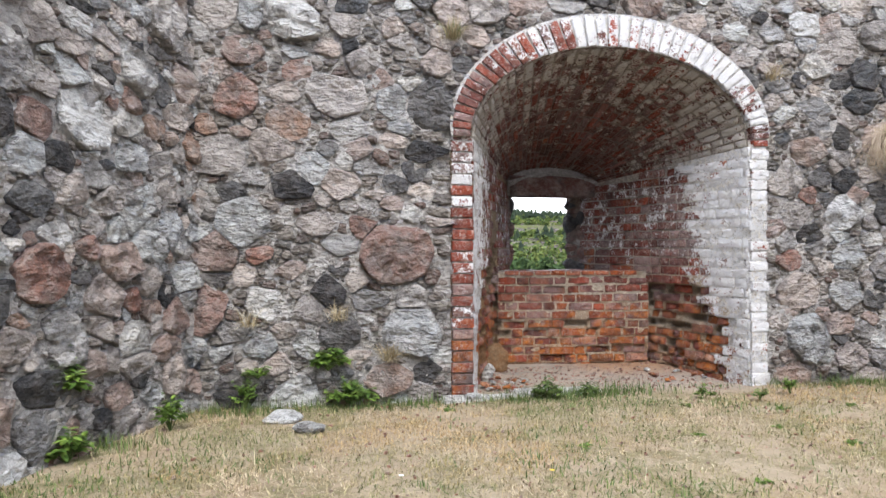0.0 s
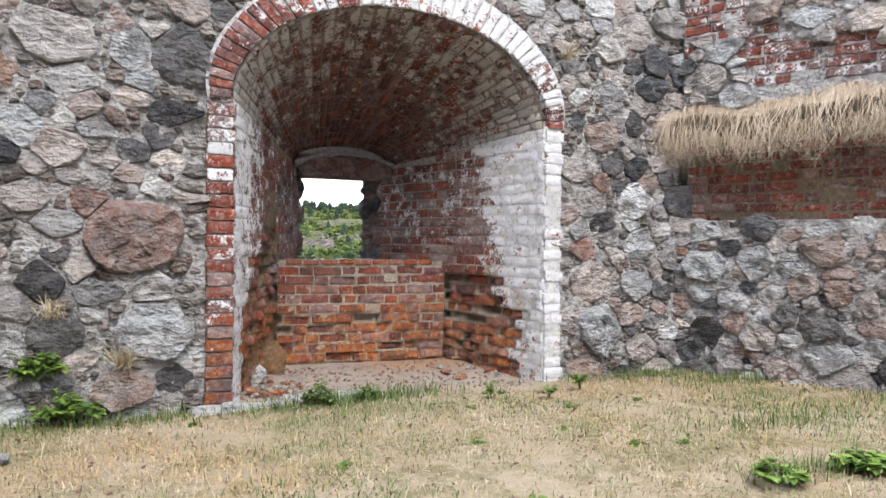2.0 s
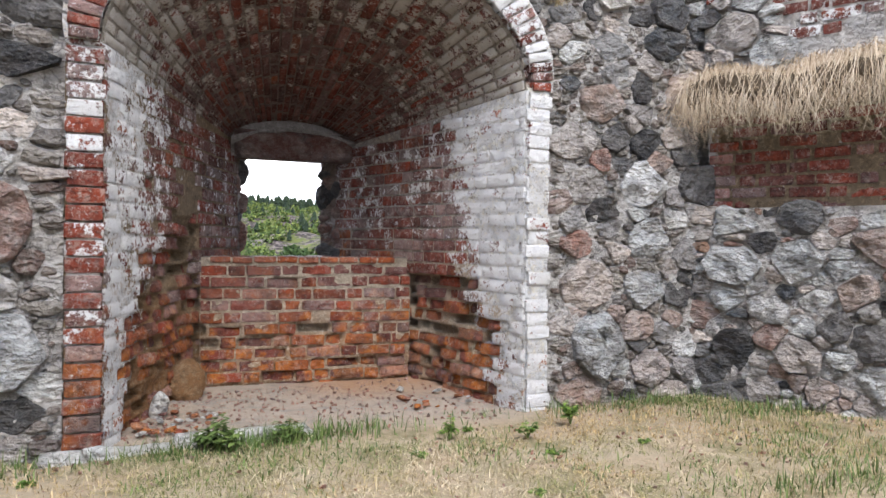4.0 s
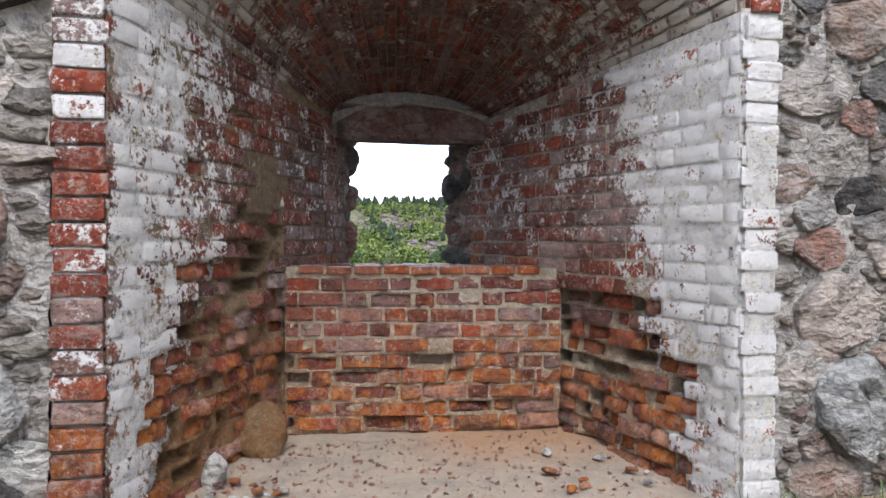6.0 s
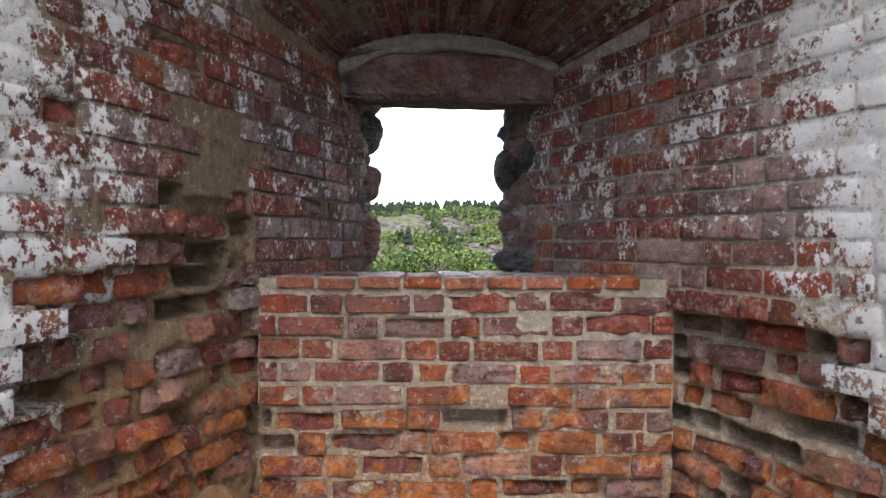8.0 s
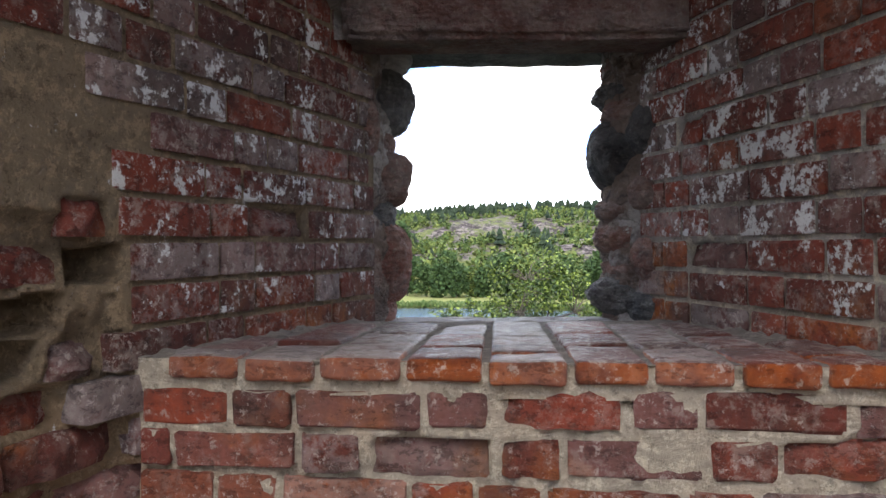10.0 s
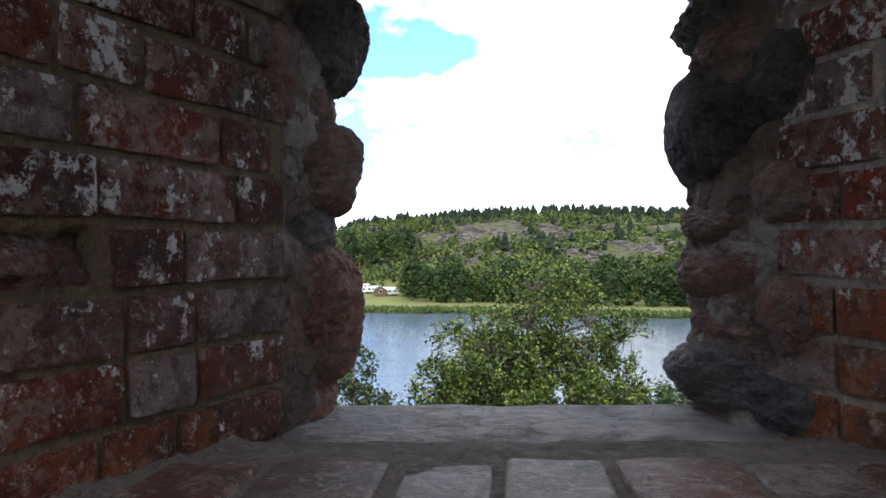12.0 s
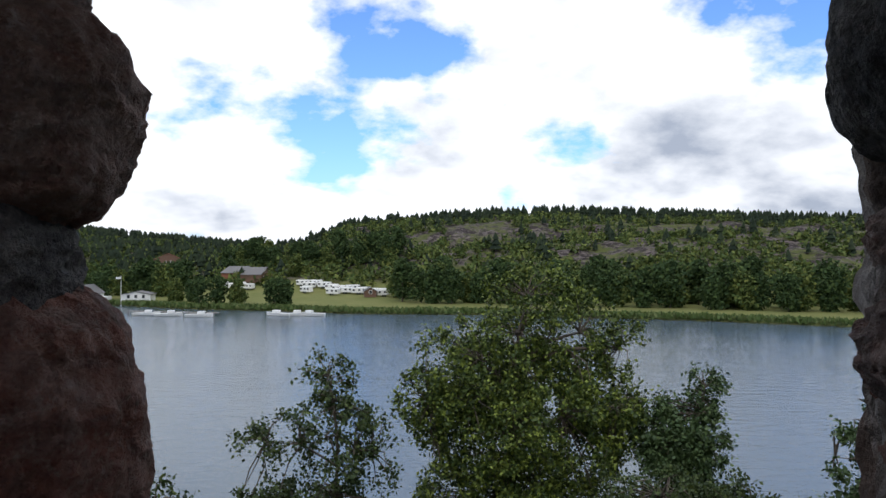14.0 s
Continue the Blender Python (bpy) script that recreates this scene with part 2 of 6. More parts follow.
def chips(mt, scale):
    """Facets like broken stone: a warped cell pattern."""
    warp = mt.n.new("ShaderNodeTexNoise")
    warp.inputs["Scale"].default_value = scale * 0.7
    warp.inputs["Detail"].default_value = 3
    mt.l.new(mt.pos, warp.inputs["Vector"])
    add = mt.n.new("ShaderNodeVectorMath")
    add.operation = "MULTIPLY_ADD"
    mt.l.new(warp.outputs["Color"], add.inputs[0])
    add.inputs[1].default_value = (1.2 / scale, 1.2 / scale, 1.2 / scale)
    mt.l.new(mt.pos, add.inputs[2])
    st = mt.n.new("ShaderNodeMapping")
    st.inputs["Scale"].default_value = (0.8, 0.8, 1.5)
    mt.l.new(add.outputs[0], st.inputs[0])
    v = mt.n.new("ShaderNodeTexVoronoi")
    v.inputs["Scale"].default_value = scale
    mt.l.new(st.outputs[0], v.inputs["Vector"])
    return v.outputs["Distance"]


def cracks(mt, scale, width):
    """Thin broken lines."""
    warp = mt.n.new("ShaderNodeTexNoise")
    warp.inputs["Scale"].default_value = 9
    warp.inputs["Detail"].default_value = 4
    mt.l.new(mt.pos, warp.inputs["Vector"])
    add = mt.n.new("ShaderNodeVectorMath")
    add.operation = "MULTIPLY_ADD"
    mt.l.new(warp.outputs["Color"], add.inputs[0])
    add.inputs[1].default_value = (0.16, 0.16, 0.16)
    mt.l.new(mt.pos, add.inputs[2])
    v = mt.n.new("ShaderNodeTexVoronoi")
    v.feature = "DISTANCE_TO_EDGE"
    v.inputs["Scale"].default_value = scale * 0.6
    mt.l.new(add.outputs[0], v.inputs["Vector"])
    near = mt.step(v.outputs["Distance"], width * 2.2, width * 0.4)
    return mt.math("MULTIPLY", near, mt.step(mt.noise(5, 3, 0.6, w=17.0), 0.45, 0.6))


def stone_material(name, stops, gneiss=0.4, pale=1.0):
    lift = 1.85 if pale == 1.0 else 1.0
    stops = [(p, tuple(min(0.72, v * lift) for v in c)) for p, c in stops]
    mt = Mat(name, 0.85, 0.3)
    base = mt.ramp(mt.rand(), stops)
    c = mt.mix(mt.math("MULTIPLY", mt.step(mt.noise(7, 6, 0.7), 0.45, 0.64), 0.42 * pale), base, (0.66, 0.61, 0.57), "MIX")
    c = mt.mix(mt.math("MULTIPLY", mt.step(mt.noise(5.0, 5, 0.65, w=6.0), 0.5, 0.62), 0.6), c, (0.075, 0.062, 0.06))
    c = mt.mix(mt.math("MULTIPLY", mt.step(mt.noise(22, 4, 0.7, stretch=(0.5, 0.5, 2.4)), 0.45, 0.7), gneiss), c, (0.06, 0.058, 0.06))
    c = mt.mix(mt.math("MULTIPLY", mt.step(mt.noise(80, 3, 0.7), 0.52, 0.7), 0.4 * pale), c, (0.50, 0.46, 0.42))
    lichen = mt.math("MULTIPLY", mt.step(mt.noise(12, 6, 0.75, w=11.0), 0.62, 0.68), 0.5 * pale)
    c = mt.mix(lichen, c, (0.50, 0.49, 0.45))
    c = mt.mix(mt.math("MULTIPLY", mt.step(mt.noise(2.6, 6, 0.7, w=31.0), 0.5, 0.68), 0.45 * pale), c, (0.46, 0.43, 0.40))
    crk = cracks(mt, 12, 0.03)
    c = mt.mix(mt.math("MULTIPLY", crk, 0.3), c, (0.05, 0.045, 0.04))
    h = mt.math("ADD", mt.noise(30, 7, 0.75), mt.math("MULTIPLY", mt.noise(8, 6, 0.7), 2.6))
    h = mt.math("ADD", h, mt.math("MULTIPLY", crk, -0.2))
    h = mt.math("ADD", h, mt.math("MULTIPLY", chips(mt, 11), 1.5))
    h = mt.math("ADD", h, mt.math("MULTIPLY", chips(mt, 31), 0.7))
    mt.bump(h, 1.0, 0.055)
    return mt.color(c)


# limewash: white near the front arris, gone farther in
WASH_L = [(9.7, 0.0, -1.40, 0.06), (-77.0, 0.0, 12.0, 0), (66.9, 0.0, -10.0, 5.0)]
WASH_R = [(9.7, 0.0, -1.35, 0.08), (19.9, 0.0, -3.0, 0.9)]
WASH_V = [(-6.5, 2.9, -0.95, 0.9)]
# left reveal brick: lower base tone and stronger dark blotches than the right
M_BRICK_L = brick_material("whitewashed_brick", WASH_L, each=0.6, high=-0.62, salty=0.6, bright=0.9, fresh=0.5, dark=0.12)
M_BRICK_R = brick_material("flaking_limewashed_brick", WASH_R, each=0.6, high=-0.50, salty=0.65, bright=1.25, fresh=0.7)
# vault brick: darker base, random dark blotches, wash thinning inward and upward
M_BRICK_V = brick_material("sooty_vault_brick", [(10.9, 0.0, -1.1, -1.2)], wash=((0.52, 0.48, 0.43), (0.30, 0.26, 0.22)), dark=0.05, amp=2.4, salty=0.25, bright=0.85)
M_BRICK_P = brick_material("weathered_red_brick", None, fresh=0.6, bright=1.25, salty=0.5)
M_BRICK_FRESH = brick_material("fresh_broken_brick", None, fresh=0.9, bright=1.35, salty=0.25)
M_BRICK_SILL = brick_material("sill_brick", None, fresh=0.05, bright=0.8, salty=0.8, front=8.02)
M_BRICK_Q = brick_material("arris_brick", [(-0.95, 0.0, 0.0, 0.42)], amp=1.6, bright=1.1, each=1.1)
M_BRICK_RING = brick_material("arch_ring_brick", [(-4.9, 0.42, 0.0, 1.25)], amp=2.2, bright=1.5, each=1.0)
M_MORTAR_L = mortar_material("limed_mortar_a", WASH_L, tone=(0.25, 0.18, 0.115), stain=0.7, upper=(0.22, 0.165, 0.11))
M_MORTAR_R = mortar_material("limed_mortar_b", WASH_R, tone=(0.52, 0.42, 0.32), upper=(0.38, 0.355, 0.335))
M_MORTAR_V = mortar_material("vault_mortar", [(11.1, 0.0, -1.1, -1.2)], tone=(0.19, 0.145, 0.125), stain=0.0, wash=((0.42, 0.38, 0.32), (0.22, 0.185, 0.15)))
M_BRICK_RAW = brick_material("crumbling_brick", None, fresh=0.55, bright=1.25, salty=0.35)
M_MORTAR_SILL = mortar_material("sill_mortar", tone=(0.25, 0.215, 0.19), stain=0.0)
M_MORTAR_P = mortar_material("lime_mortar", tone=(0.50, 0.42, 0.33), stain=0.75)
M_QUOIN_BED = mortar_material("arris_mortar", tone=(0.50, 0.47, 0.44), stain=0.1)
M_RUBBLE = mortar_material("rubble_mortar", tone=(0.60, 0.56, 0.53), stain=0.0, rough=True)
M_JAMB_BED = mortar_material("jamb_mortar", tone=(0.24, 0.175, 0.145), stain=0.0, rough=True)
M_STONE = stone_material("fieldstone", [(0.0, (0.21, 0.195, 0.185)), (0.15, (0.30, 0.245, 0.215)), (0.3, (0.15, 0.145, 0.145)), (0.45, (0.36, 0.31, 0.275)),
                                        (0.6, (0.22, 0.15, 0.125)), (0.75, (0.31, 0.30, 0.29)), (0.88, (0.09, 0.09, 0.095)), (1.0, (0.38, 0.32, 0.28))])
M_STONE_GREY = stone_material("grey_gneiss", [(0.0, (0.30, 0.305, 0.30)), (0.5, (0.24, 0.245, 0.25)), (1.0, (0.40, 0.39, 0.375))], 0.6)
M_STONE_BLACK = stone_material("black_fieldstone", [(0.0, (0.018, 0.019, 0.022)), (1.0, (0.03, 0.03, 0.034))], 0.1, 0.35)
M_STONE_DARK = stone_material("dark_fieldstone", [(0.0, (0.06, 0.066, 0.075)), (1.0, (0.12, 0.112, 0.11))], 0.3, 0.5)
M_STONE_RUST = stone_material("rusty_fieldstone", [(0.0, (0.17, 0.080, 0.058)), (0.5, (0.15, 0.105, 0.09)), (1.0, (0.20, 0.115, 0.075))], 0.3)
M_STONE_TAN = stone_material("tan_stone", [(0.0, (0.15, 0.10, 0.065)), (1.0, (0.17, 0.11, 0.07))], 0.2, 0.6)
M_STONE_PALE = stone_material("pale_fieldstone", [(0.0, (0.42, 0.41, 0.39)), (1.0, (0.34, 0.32, 0.29))], 0.2)
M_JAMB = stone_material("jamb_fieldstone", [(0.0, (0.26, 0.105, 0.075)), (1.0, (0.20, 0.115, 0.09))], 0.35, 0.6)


# ---------- mesh helpers ----------
def link_mesh(name, bm, mat, parent=None, label="", kind="", smooth=False):
    me = bpy.data.meshes.new(name)
    bm.to_mesh(me)
    bm.free()
    if mat:
        me.materials.append(mat)
    if smooth:
        me.shade_smooth()
    ob = new(name, me)
    ob.parent = parent
    return tagged(ob, label, kind=kind)


def from_lists(name, verts, faces, mat, parent=None, smooth=False):
    me = bpy.data.meshes.new(name)
    me.from_pydata([tuple(v) for v in verts], [], faces)
    me.materials.append(mat)
    if smooth:
        me.shade_smooth()
    ob = new(name, me)
    ob.parent = parent
    return ob


def rn(seed):
    return random.Random(seed)


def brick_mesh(size, seed, mat, worn=0.5):
    """A brick with chipped, rounded edges; x length, y depth (front at y=0), z height."""
    r = rn(seed)
    L, D, H = size
    bm = bmesh.new()
    nx = 4
    rim_w = 0.012
    xs = [-L / 2, -L / 2 + rim_w, r.uniform(-0.03, 0.03) * L, L / 2 - rim_w, L / 2]
    zs = [-H / 2, -H / 2 + rim_w * 0.8, H / 2 - rim_w * 0.8, H / 2]
    tilt = r.uniform(-0.03, 0.03)
    grid = {}
    for i, x in enumerate(xs):
        for j, z in enumerate(zs):
            edge = (i in (0, nx)) + (j in (0, 3))
            y = 0.003 * r.random() * worn + edge * (0.0015 + 0.007 * r.random() * worn) + tilt * z
            if worn > 0.8 and r.random() < 0.12:
                y += 0.012 * r.random()
            sx = (1 if i == 0 else -1 if i == nx else 0) * r.random() * 0.006 * (0.3 + worn)
            sz = (1 if j == 0 else -1 if j == 3 else 0) * r.random() * 0.006 * (0.3 + worn)
            if edge == 2:
                sx, sz = sx * 1.8, sz * 1.8
            if 0 < i < nx:
                sx += r.uniform(-0.02, 0.02) if i == 2 else 0
            grid[i, j] = bm.verts.new((x + sx, y, z + sz))
    for i in range(nx):
        for j in range(3):
            bm.faces.new((grid[i, j], grid[i + 1, j], grid[i + 1, j + 1], grid[i, j + 1]))
    rim = [grid[i, 0] for i in range(nx + 1)] + [grid[nx, j] for j in (1, 2, 3)] + [grid[i, 3] for i in range(nx - 1, -1, -1)] + [grid[0, j] for j in (2, 1)]
    back = [bm.verts.new((v.co.x, D, v.co.z)) for v in rim]
    for a in range(len(rim)):
        b = (a + 1) % len(rim)
        bm.faces.new((rim[b], rim[a], back[a], back[b]))
    bm.faces.new(back)
    me = bpy.data.meshes.new("brick")
    bm.to_mesh(me)
    bm.free()
    me.materials.append(mat)
    me.shade_smooth()
    me.set_sharp_from_angle(angle=radians(32))
    return me


def broken_mesh(size, seed, mat):
    """A brick with its face spalled away: a rough, hollowed break and crumbled arrises."""
    r = rn(seed)
    L, D, H = size
    nx, nz = 8, 4
    off = Vector((r.random() * 50, r.random() * 50, 0))
    side = r.choice((-1, 0, 1))
    verts, faces = [], []
    for j in range(nz + 1):
        for i in range(nx + 1):
            u, v = i / nx * 2 - 1, j / nz * 2 - 1
            q = Vector((u * L * 6, v * H * 6, 0)) * 1.7 + off
            rim = max(abs(u) ** 5, abs(v) ** 4)
            y = 0.012 * rim + 0.020 * noise.noise(q) + 0.010 * noise.noise(q * 2.7) + 0.014 * max(0.0, side * u) + 0.008 * v
            k = 1 - 0.05 * abs(noise.noise(q * 0.8)) - 0.03 * (abs(u) * abs(v)) ** 3
            verts.append((u * L / 2 * k, y, v * H / 2 * (k - 0.05 * max(0.0, noise.noise(q * 1.3)))))
    for j in range(nz):
        for i in range(nx):
            a = j * (nx + 1) + i
            faces.append((a, a + 1, a + nx + 2, a + nx + 1))
    rim = list(range(nx + 1)) + [(j + 1) * (nx + 1) - 1 for j in range(1, nz + 1)] + [nz * (nx + 1) + i for i in range(nx - 1, -1, -1)] + [j * (nx + 1) for j in range(nz - 1, 0, -1)]
    b = len(verts)
    verts += [(verts[i][0] * 0.98, D, verts[i][2] * 0.96) for i in rim]
    for k in range(len(rim)):
        j = (k + 1) % len(rim)
        faces.append((rim[j], rim[k], b + k, b + j))
    me = bpy.data.meshes.new("brick")
    me.from_pydata(verts, [], faces)
    me.materials.append(mat)
    me.shade_smooth()
    me.set_sharp_from_angle(angle=radians(40))
    return me


BRICKS = {}


def broken_kit(size):
    key = ("broken", size)
    if key not in BRICKS:
        BRICKS[key] = [broken_mesh(size, 900 + 13 * k, (M_BRICK_FRESH, M_BRICK_RAW, M_BRICK_FRESH, M_BRICK_P, M_BRICK_RAW)[k % 5]) for k in range(10)]
    return BRICKS[key]


def brick_kit(mat, size, worn, n=5):
    key = (mat.name, size, worn)
    if key not in BRICKS:
        BRICKS[key] = [brick_mesh(size, hash_seed(mat.name) + 17 * k, mat, worn) for k in range(n)]
    return BRICKS[key]


def hash_seed(s):
    return sum((i + 1) * ord(ch) for i, ch in enumerate(s))


def place_brick(mesh, m, parent, name="brick"):
    ob = new(name, mesh)
    ob.matrix_world = m
    ob.parent = parent
    return ob


def basis(xv, yv, zv, o):
    return Matrix((
        (xv[0], yv[0], zv[0], o[0]),
        (xv[1], yv[1], zv[1], o[1]),
        (xv[2], yv[2], zv[2], o[2]),
        (0, 0, 0, 1)))


COURSE = 0.1


def structure(name, label="", category=""):
    return tagged(new(name), label, category, kind="structure")


def slab_grid(name, pts_fn, nu, nv, mat, parent, amp=0.012, seed=0, freq=9.0, thick=None):
    """A rough sheet: pts_fn(u, v) gives a place and the outward normal."""
    verts, faces = [], []
    for j in range(nv + 1):
        for i in range(nu + 1):
            p, n = pts_fn(i / nu, j / nv)
            d = noise.noise(Vector(p) * freq + Vector((seed, 0, 0))) + 0.5 * noise.noise(Vector(p) * freq * 2.7)
            verts.append(Vector(p) + Vector(n) * d * amp)
    for j in range(nv):
        for i in range(nu):
            a = j * (nu + 1) + i
            faces.append((a, a + 1, a + nu + 2, a + nu + 1))
    return from_lists(name, verts, faces, mat, parent, smooth=True)


# plan of the embrasure
Y0, YB = 6.35, 8.95
def xl(y): return 1.62 + 0.447 * (y - 6.35)
def xr(y): return 4.42 - 0.262 * (y - 6.35)
def z_spring(y): return 2.32 - 0.075 * (y - Y0)
def z_crown(y): return 3.22 - 0.375 * (y - Y0)
PAR_L, PAR_R = (2.33, 7.95), (4.09, 7.74)


def brick_run(parent, a, b, z0, z1, mat, seed, top=None, loss=None, skip=None, worn=0.5, joint=0.0, course=COURSE, wander=0.0, spall=0.0):
    """Courses of bricks from a to b (x, y); the face looks to the right hand side of a->b. loss(s, z): metres of the face lost."""
    r = rn(seed)
    a, b = Vector((*a, 0)), Vector((*b, 0))
    length = (b - a).length
    d = (b - a) / length
    n_in = Vector((-d.y, d.x, 0))
    sizes = {0: (0.280 - joint, 0.10, course - 0.013 - joint * 0.6), 1: (0.134 - joint * 0.7, 0.10, course - 0.013 - joint * 0.6)}
    kits = {k: brick_kit(mat, sizes[k], worn) for k in sizes}
    k = 0
    cells = {}
    z = z0 + course / 2
    while z < z1:
        s = -r.random() * 0.15 - (0.15 if k % 2 else 0)
        turn = k % 2
        row = cells.setdefault(k, [])
        while s < length:
            w = 0.292 if turn == 0 else 0.146
            kind = turn
            turn = (turn + 1) % 2 if r.random() < 0.8 else turn
            lo, hi = max(s, 0), min(s + w, length)
            s += w
            if hi - lo < 0.05:
                continue
            mid = (lo + hi) / 2
            lost = loss(mid, z) if loss else 0.0
            p = a + d * mid
            zz = z + wander * math.sin(mid * 3.1 + k) + r.uniform(-0.002, 0.002) + (r.uniform(-0.006, 0.006) if lost > 0.01 else 0)
            if top and zz > top(p) - 0.03:
                continue
            gone = skip(mid, zz, r) if skip else 0
            if gone:
                if gone != "flush":
                    row.append((lo + 0.008, hi - 0.008, zz, lost + 0.12))
                continue
            broken = lost > 0.012 or r.random() < spall
            lean = radians(r.uniform(-1.2, 1.2) * (1 + 50 * min(lost, 0.05)))
            if broken:
                depth = max(0.0, lost - 0.022) + r.random() ** 3 * 0.045 * (1 if lost > 0.012 else 0.35)
                if lost > 0.012 and r.random() < 0.12:
                    depth += 0.04
                mesh = r.choice(broken_kit(sizes[kind]))
                squeeze, low = r.uniform(0.9, 1.05), r.uniform(0.9, 1.06)
            else:
                depth = r.uniform(-0.004, 0.005)
                mesh = r.choice(kits[kind])
                squeeze, low = (r.uniform(0.9, 1.04) if joint else 1), 1
            sc = (hi - lo) / w * squeeze
            xv = (d * math.cos(lean) + Vector((0, 0, 1)) * math.sin(lean)) * sc
            zv = (Vector((0, 0, 1)) * math.cos(lean) - d * math.sin(lean)) * low
            tw = radians(r.uniform(-7, 7)) if lost > 0.012 else 0
            yv = n_in * math.cos(tw) + d * math.sin(tw)
            place_brick(mesh, basis(xv, yv, zv, (p + n_in * depth) + Vector((0, 0, zz))), parent)
            if broken:
                row.append((mid - (hi - lo) * squeeze / 2 + 0.012, mid + (hi - lo) * squeeze / 2 - 0.012, zz, depth + 0.03))
        z += course
        k += 1
    return cells, z0, course


def mortar_sheet(parent, a, b, z0, z1, mat, back=0.012, loss=None, top=None, step=0.03, amp=0.008, holes=None):
    """The bedding mortar: flush with the joints, sunk where a brick is broken or gone."""
    a, b = Vector((*a, 0)), Vector((*b, 0))
    length = (b - a).length
    d = (b - a) / length
    n_out = Vector((d.y, -d.x, 0))

    def at(u, v):
        p = a + d * (u * length)
        zt = min(z1, top(p)) if top else z1
        p = p + Vector((0, 0, z0 + (zt - z0) * v))
        s = u * length
        lost = loss(s, p.z) if loss else 0.0
        deep = back(p) if callable(back) else back
        if lost > 0.004:
            deep += max(0.0, lost + 0.003 + 0.010 * noise.noise(p * 15) + 0.009 * noise.noise(p * 37))
        if holes:
            cells, c0, course = holes
            for k in (int((p.z - c0) / course), ):
                for lo, hi, zc, pit in cells.get(k, ()):
                    if lo < s < hi and abs(p.z - zc) < course * 0.36:
                        deep = max(deep, pit)
        return p - n_out * deep, n_out
    return slab_grid("mortar", at, max(2, int(length / step)), max(2, int((z1 - z0) / step)), mat, parent, amp)


def top_at(p):
    return z_spring(p.y)


# ---------- embrasure ----------
def grain(x, z, seed):
    return noise.noise(Vector((x * 3.4, z * 4.2, seed))) + 0.5 * noise.noise(Vector((x * 9, z * 11, seed)))


EDGE_L_Z = (-0.2, 0.20, 0.47, 0.67, 0.87, 0.96, 1.08, 1.13, 1.27, 1.36, 1.44, 2.6)
EDGE_L_Y = (6.60, 6.65, 6.67, 6.69, 6.80, 6.89, 6.92, 7.22, 7.25, 7.40, 9.5, 9.5)


def loss_left(s, z):
    """The lower left face is broken back behind a ragged skin of limewashed brick."""
    y = Y0 + 0.03 + s / 1.0954
    edge = float(np.interp(z, EDGE_L_Z, EDGE_L_Y)) + 0.02 * noise.noise(Vector((z * 14, 3, 0)))
    if y < edge or y > 8.08 - 0.15 * z:
        return 0.0
    full = 0.045 + 0.045 * grain(s, z, 5) + 0.03 * max(0.0, 0.7 - z)
    return max(0.014, full) * min(1.0, 0.45 + (y - edge) * 6) * min(1.0, max(0.25, (1.45 - z) * 3))


EDGE_R_Z = (-0.2, 0.12, 0.40, 0.58, 0.62, 0.87, 0.90, 0.955, 1.0, 2.6)
EDGE_R_Y = (6.66, 6.66, 6.54, 6.55, 6.83, 6.87, 6.95, 7.12, 9.5, 9.5)


def loss_right(s, z):
    y = YB - s / 1.0338
    edge = float(np.interp(z, EDGE_R_Z, EDGE_R_Y)) + 0.02 * noise.noise(Vector((z * 14, 9, 0)))
    if y < edge or y > 7.95:
        return 0.0
    full = 0.042 + 0.045 * grain(s, z, 11) + 0.035 * smooth(7.1, 7.6, y)
    return max(0.014, full) * min(1.0, 0.4 + (y - edge) * 6)


def smooth(e0, e1, x):
    t = max(0.0, min(1.0, (x - e0) / (e1 - e0)))
    return t * t * (3 - 2 * t)


# left reveal, from the front to the back
LN, LF = (xl(Y0 + 0.03), Y0 + 0.03), (xl(YB), YB)
HOLES_L = [(1.22, 1.42), (1.44, 1.21), (1.62, 1.31), (0.98, 1.12), (1.30, 1.01)]


def skip_left(s, z, r):
    if any(abs(s - h[0]) < 0.075 and abs(z - h[1]) < 0.05 for h in HOLES_L):
        return "gone"
    patch = 1 - ((s - 1.45) / 0.34) ** 2 - ((z - 1.56) / 0.30) ** 2
    if patch + 0.9 * grain(s, z, 21) > 0.35 and patch > -0.2:
        return "flush"
    if loss_left(s, z) > 0.012:
        q = r.random()
        return "gone" if q < 0.07 else "flush" if q < 0.13 else ""
    return ""


reveal_left = structure("wall_reveal", "splayed brick reveal, white limewash flaking off, eroded lower courses", "wall")
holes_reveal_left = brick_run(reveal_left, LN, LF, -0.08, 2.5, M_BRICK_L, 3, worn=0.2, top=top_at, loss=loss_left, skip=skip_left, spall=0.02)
mortar_sheet(reveal_left, LN, LF, -0.15, 2.6, M_MORTAR_L, back=lambda p: 0.0035 + 0.006 * smooth(6.9, 7.5, p.y), amp=0.003, step=0.0135, top=top_at, loss=loss_left, holes=holes_reveal_left)

# right reveal, from the back to the front
RF, RN = (xr(YB), YB), (xr(Y0), Y0)


def skip_right(s, z, r):
    if loss_right(s, z) < 0.012:
        return ""
    y = YB - s / 1.0338
    if (0.84 < z < 0.95 and (6.93 < y < 7.22 or 7.45 < y < 7.6)) or (z < 0.2 and r.random() < 0.3):
        return "gone"
    q = r.random()
    return "gone" if q < 0.08 else "flush" if q < 0.12 else ""


